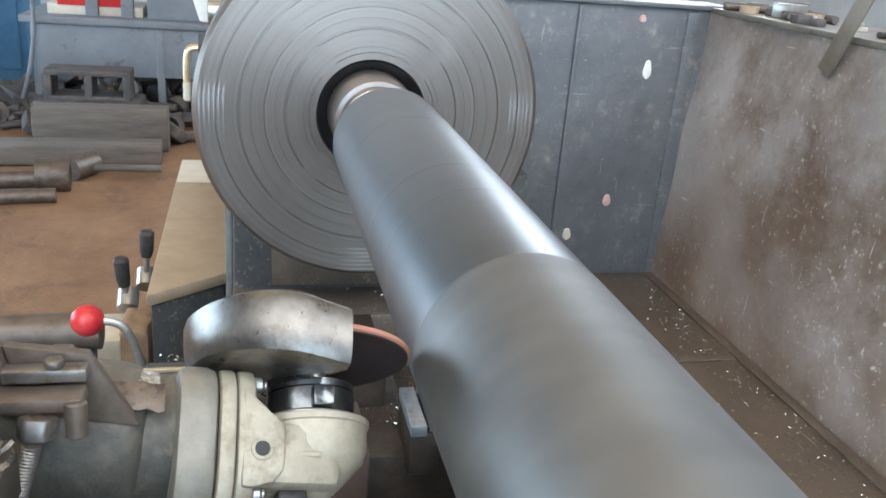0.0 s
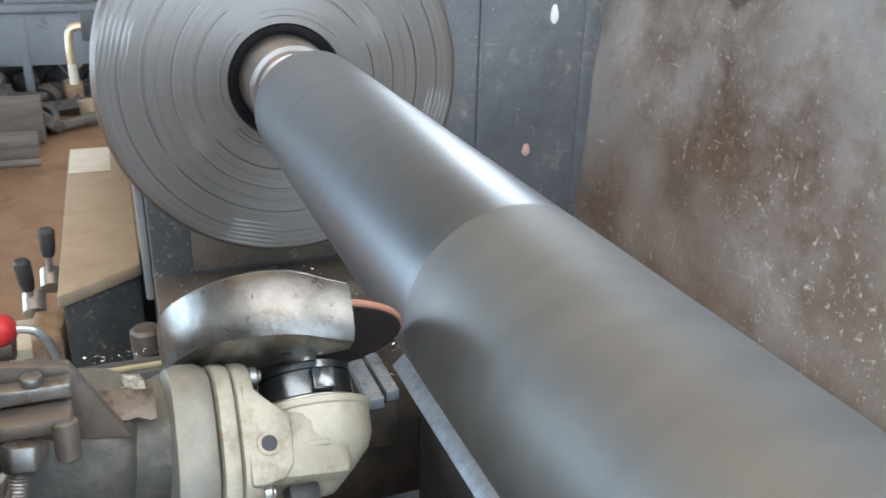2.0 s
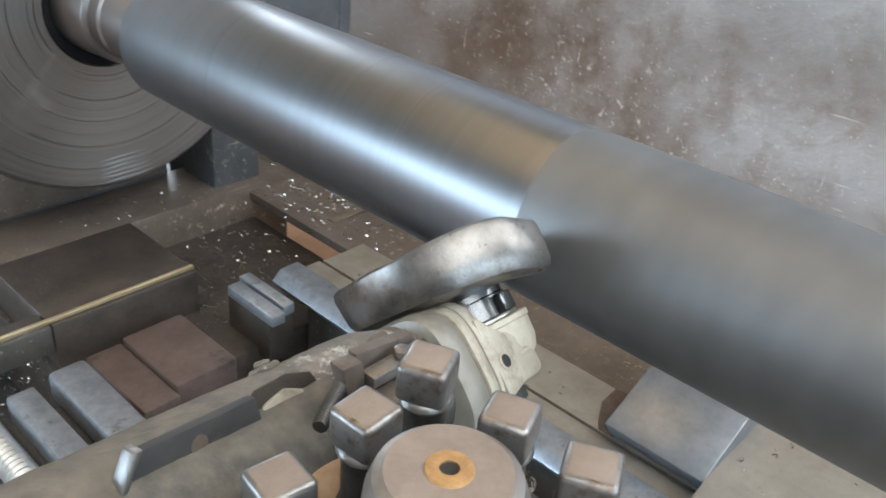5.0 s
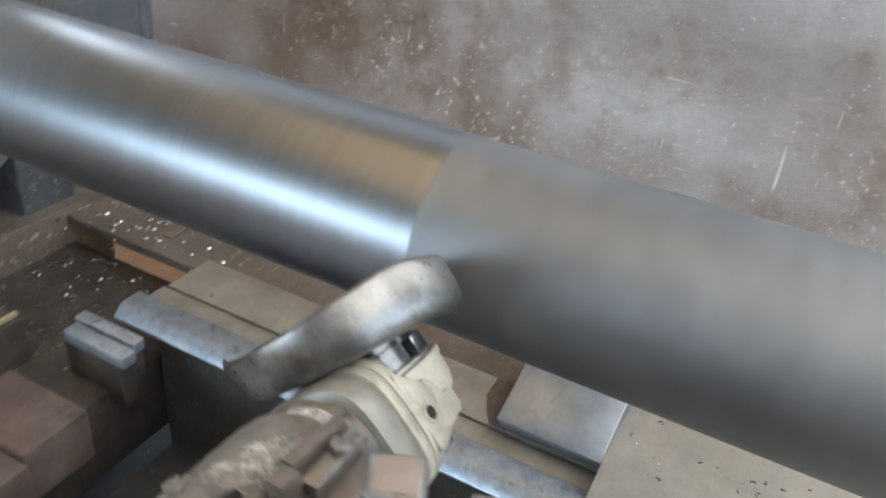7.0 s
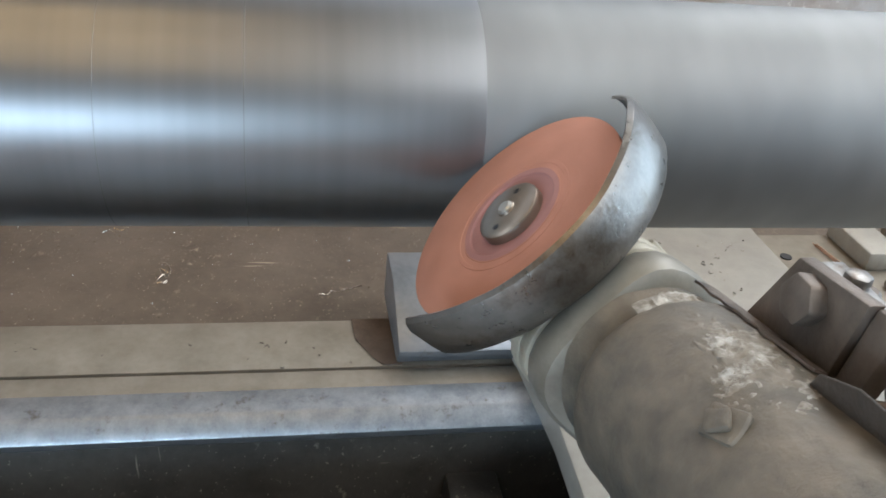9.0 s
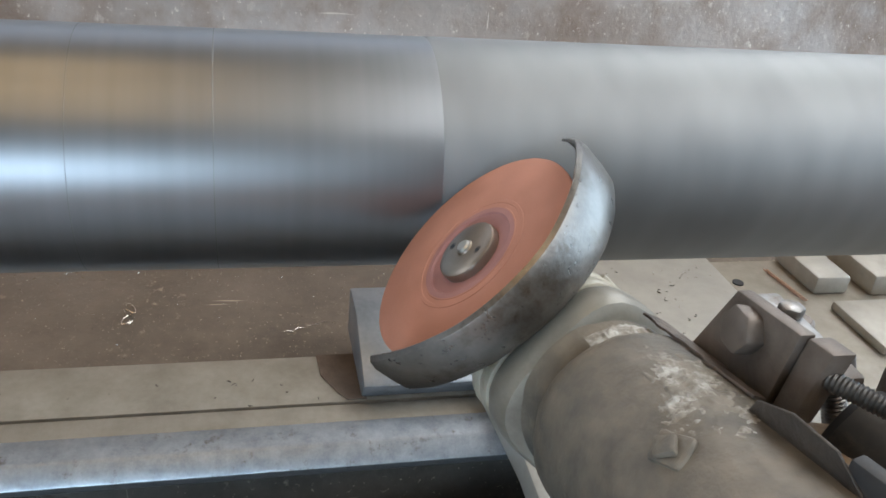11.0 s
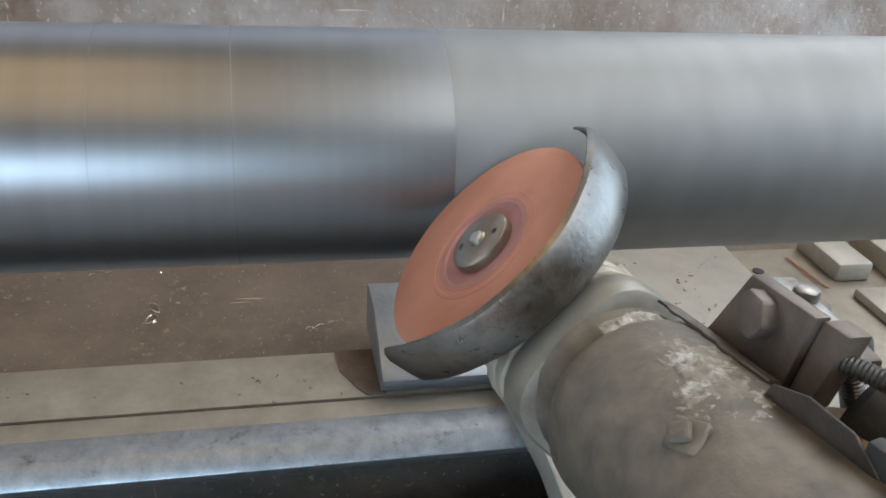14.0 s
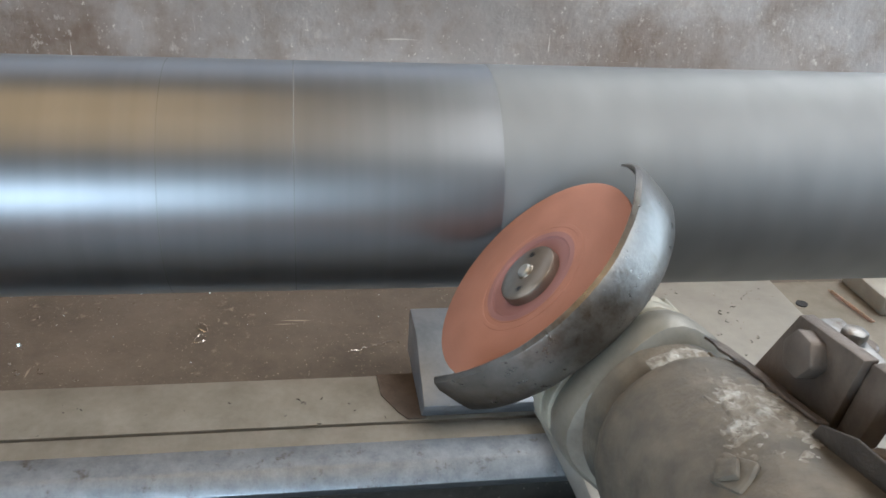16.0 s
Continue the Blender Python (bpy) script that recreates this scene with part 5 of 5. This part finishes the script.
    for x, y, s, mat in ((-1.05, 5.05, 0.06, "rusty"), (-0.45, 5.0, 0.05, "wrap"), (-1.75, 4.8, 0.10, "cover"), (-1.95, 4.7, 0.12, "timber"), (-0.36, 4.6, 0.04, "cover")):
        bm = block(x - s * 1.6, x + s * 1.6, y - s, y + s, -1.0, -1.0 + s * 3.2, 0.012, Matrix.Rotation(x * 3, 4, "Z"))
        bmesh.ops.subdivide_edges(bm, edges=bm.edges, cuts=2, use_grid_fill=True)
        for v in bm.verts:
            v.co += 0.012 * noise.noise_vector(v.co * 9)
        single("old_casting", bm, mat, "old machine casting standing among the scrap", "casting", "castings by the bench")
    # engine block with openings
    e = thing("engine_casting", (-1.0, 4.6, -1.0), "old iron engine casting with window openings", "casting")
    part("frame", join(block(-1.25, -0.80, 4.5, 4.7, -0.80, -0.77, 0.006), block(-1.25, -0.80, 4.5, 4.7, -0.66, -0.63, 0.006), block(-1.25, -1.21, 4.5, 4.7, -0.78, -0.65, 0.006),
                       block(-1.04, -1.0, 4.5, 4.7, -0.78, -0.65, 0.006), block(-0.84, -0.80, 4.5, 4.7, -0.78, -0.65, 0.006)), "scrap", e)
    part("base", block(-1.3, -0.75, 4.45, 4.75, -1.0, -0.79, 0.01), "scrap", e)


build_floor_things()


# ---- chips ----
def chip_mesh(rng, n, place, size=(0.0015, 0.004)):
    """Small curled turnings strewn over one area."""
    bm = bmesh.new()
    for _ in range(n):
        p = Vector(place(rng))
        s = rng.uniform(*size)
        m = Matrix.Translation(p) @ Euler((rng.uniform(-0.6, 0.6), rng.uniform(-0.6, 0.6), rng.uniform(0, 6))).to_matrix().to_4x4()
        turn, w = rng.uniform(2, 4.5), s * 0.35
        a = [bm.verts.new(m @ Vector((s * (0.5 + 0.1 * k) * math.cos(turn * k / 5), s * (0.5 + 0.1 * k) * math.sin(turn * k / 5), s * 0.25))) for k in range(6)]
        b = [bm.verts.new(m @ Vector((s * (0.5 + 0.1 * k) * math.cos(turn * k / 5), s * (0.5 + 0.1 * k) * math.sin(turn * k / 5), s * 0.25 + w))) for k in range(6)]
        for k in range(5):
            bm.faces.new([a[k], a[k + 1], b[k + 1], b[k]])
    return bm


def strew(label, seed, n, place, size=(0.0015, 0.004), mat="chip", carried=False):
    ob = single("metal_chips", chip_mesh(random.Random(seed), n, place, size), mat, label, "chips", kind="stuff")
    if carried:
        CARRIAGE.append(ob)


def build_chips():
    strew("bright metal chips strewn in the gap of the bed", 1, 900, lambda r: (r.uniform(-0.30, 0.22), r.uniform(0.5, 0.72), -0.385), (0.002, 0.006))
    strew("bright metal chips on the tray behind the chuck", 2, 420, lambda r: (r.gauss(0.30, 0.05), r.gauss(0.66, 0.10), -0.338), (0.002, 0.007))
    strew("bright chips on the shelf under the chuck", 3, 110, lambda r: (r.uniform(-0.18, 0.29), r.uniform(0.725, 0.83), -0.325), (0.0015, 0.004))
    strew("chips along the foot of the splash guard", 4, 1100, lambda r: (0.575 - abs(r.gauss(0, 0.05)), r.uniform(-0.6, 0.88), -0.338), (0.001, 0.0032))
    strew("few chips on the oily tray", 5, 420, lambda r: (r.uniform(0.23, 0.56), r.uniform(-0.6, 0.5), -0.338), (0.0008, 0.0026))
    strew("dark crumbs on the dull way", 6, 22, lambda r: (r.uniform(0.152, 0.20), r.uniform(-0.05, 0.4), -0.312), (0.001, 0.003), "oily")
    strew("fine chips on the dusty saddle", 7, 160, lambda r: (r.uniform(0.02, 0.34), r.uniform(-0.45, -0.12), -0.282), (0.0008, 0.0026), carried=True)
    strew("bright chips among the tool post bolts", 8, 800, lambda r: (r.uniform(-0.42, -0.265), r.uniform(-0.268, -0.12), 0.030), (0.002, 0.009), carried=True)
    strew("dark crumbs on the dusty saddle", 12, 90, lambda r: (r.uniform(0.02, 0.34), r.uniform(-0.45, -0.12), -0.282), (0.0012, 0.0038), "oily", carried=True)
    strew("cluster of bright chips on the saddle beside the grinder", 10, 26, lambda r: (r.gauss(0.16, 0.014), r.gauss(-0.155, 0.02), -0.282), (0.0008, 0.0022), carried=True)
    strew("chips on the dark web between the ways", 9, 120, lambda r: (r.uniform(-0.15, 0.08), r.uniform(-0.05, 0.4), -0.52), (0.002, 0.005))


build_chips()


def build_turnings():
    """A few straight and curled turnings lying on the oily tray."""
    for (x0, y0), (x1, y1), wob in (((0.305, 0.062), (0.324, 0.013), 0.0012), ((0.369, 0.224), (0.330, 0.226), 0.006), ((0.44, 0.30), (0.46, 0.27), 0.004), ((0.36, -0.06), (0.375, -0.085), 0.003)):
        t = thing("metal_turning", ((x0 + x1) / 2, (y0 + y1) / 2, -0.338), "bright thin metal turning lying on the oily tray", "chip", "turnings on the tray")
        pts = [(x0 + (x1 - x0) * i / 24 + wob * math.sin(i * 0.9), y0 + (y1 - y0) * i / 24 + wob * math.cos(i * 0.7), -0.3368 + 0.0006 * math.sin(i)) for i in range(25)]
        part("curl", tube(pts, 0.0005, 5, 1), "chip", t)


build_turnings()


# ---- what moves ----
def motions():
    rate = 0.00117
    spin = [(0.15 * i, math.radians(SPIN * 0.15 * i)) for i in range(107)]
    walk(shaft, [(t, Matrix.Rotation(a, 4, "Y")) for t, a in spin])
    walk(chuck, [(t, Matrix.Translation((0, 0.675, 0)) @ Matrix.Rotation(a, 4, "Y")) for t, a in spin])
    walk(ground_length, [(t, Matrix.Translation((0, rate * (t - 12.5), 0))) for t in (0, 16)])
    for ob in CARRIAGE:
        m = ob.matrix_basis.copy()
        walk(ob, [(t, Matrix.Translation((0, rate * (t - 12.5), 0)) @ m) for t in (0, 16)])
    walk(disc, [(0.1 * i, Matrix.Rotation(radians(67.0 * i), 4, "Z")) for i in range(161)])


motions()
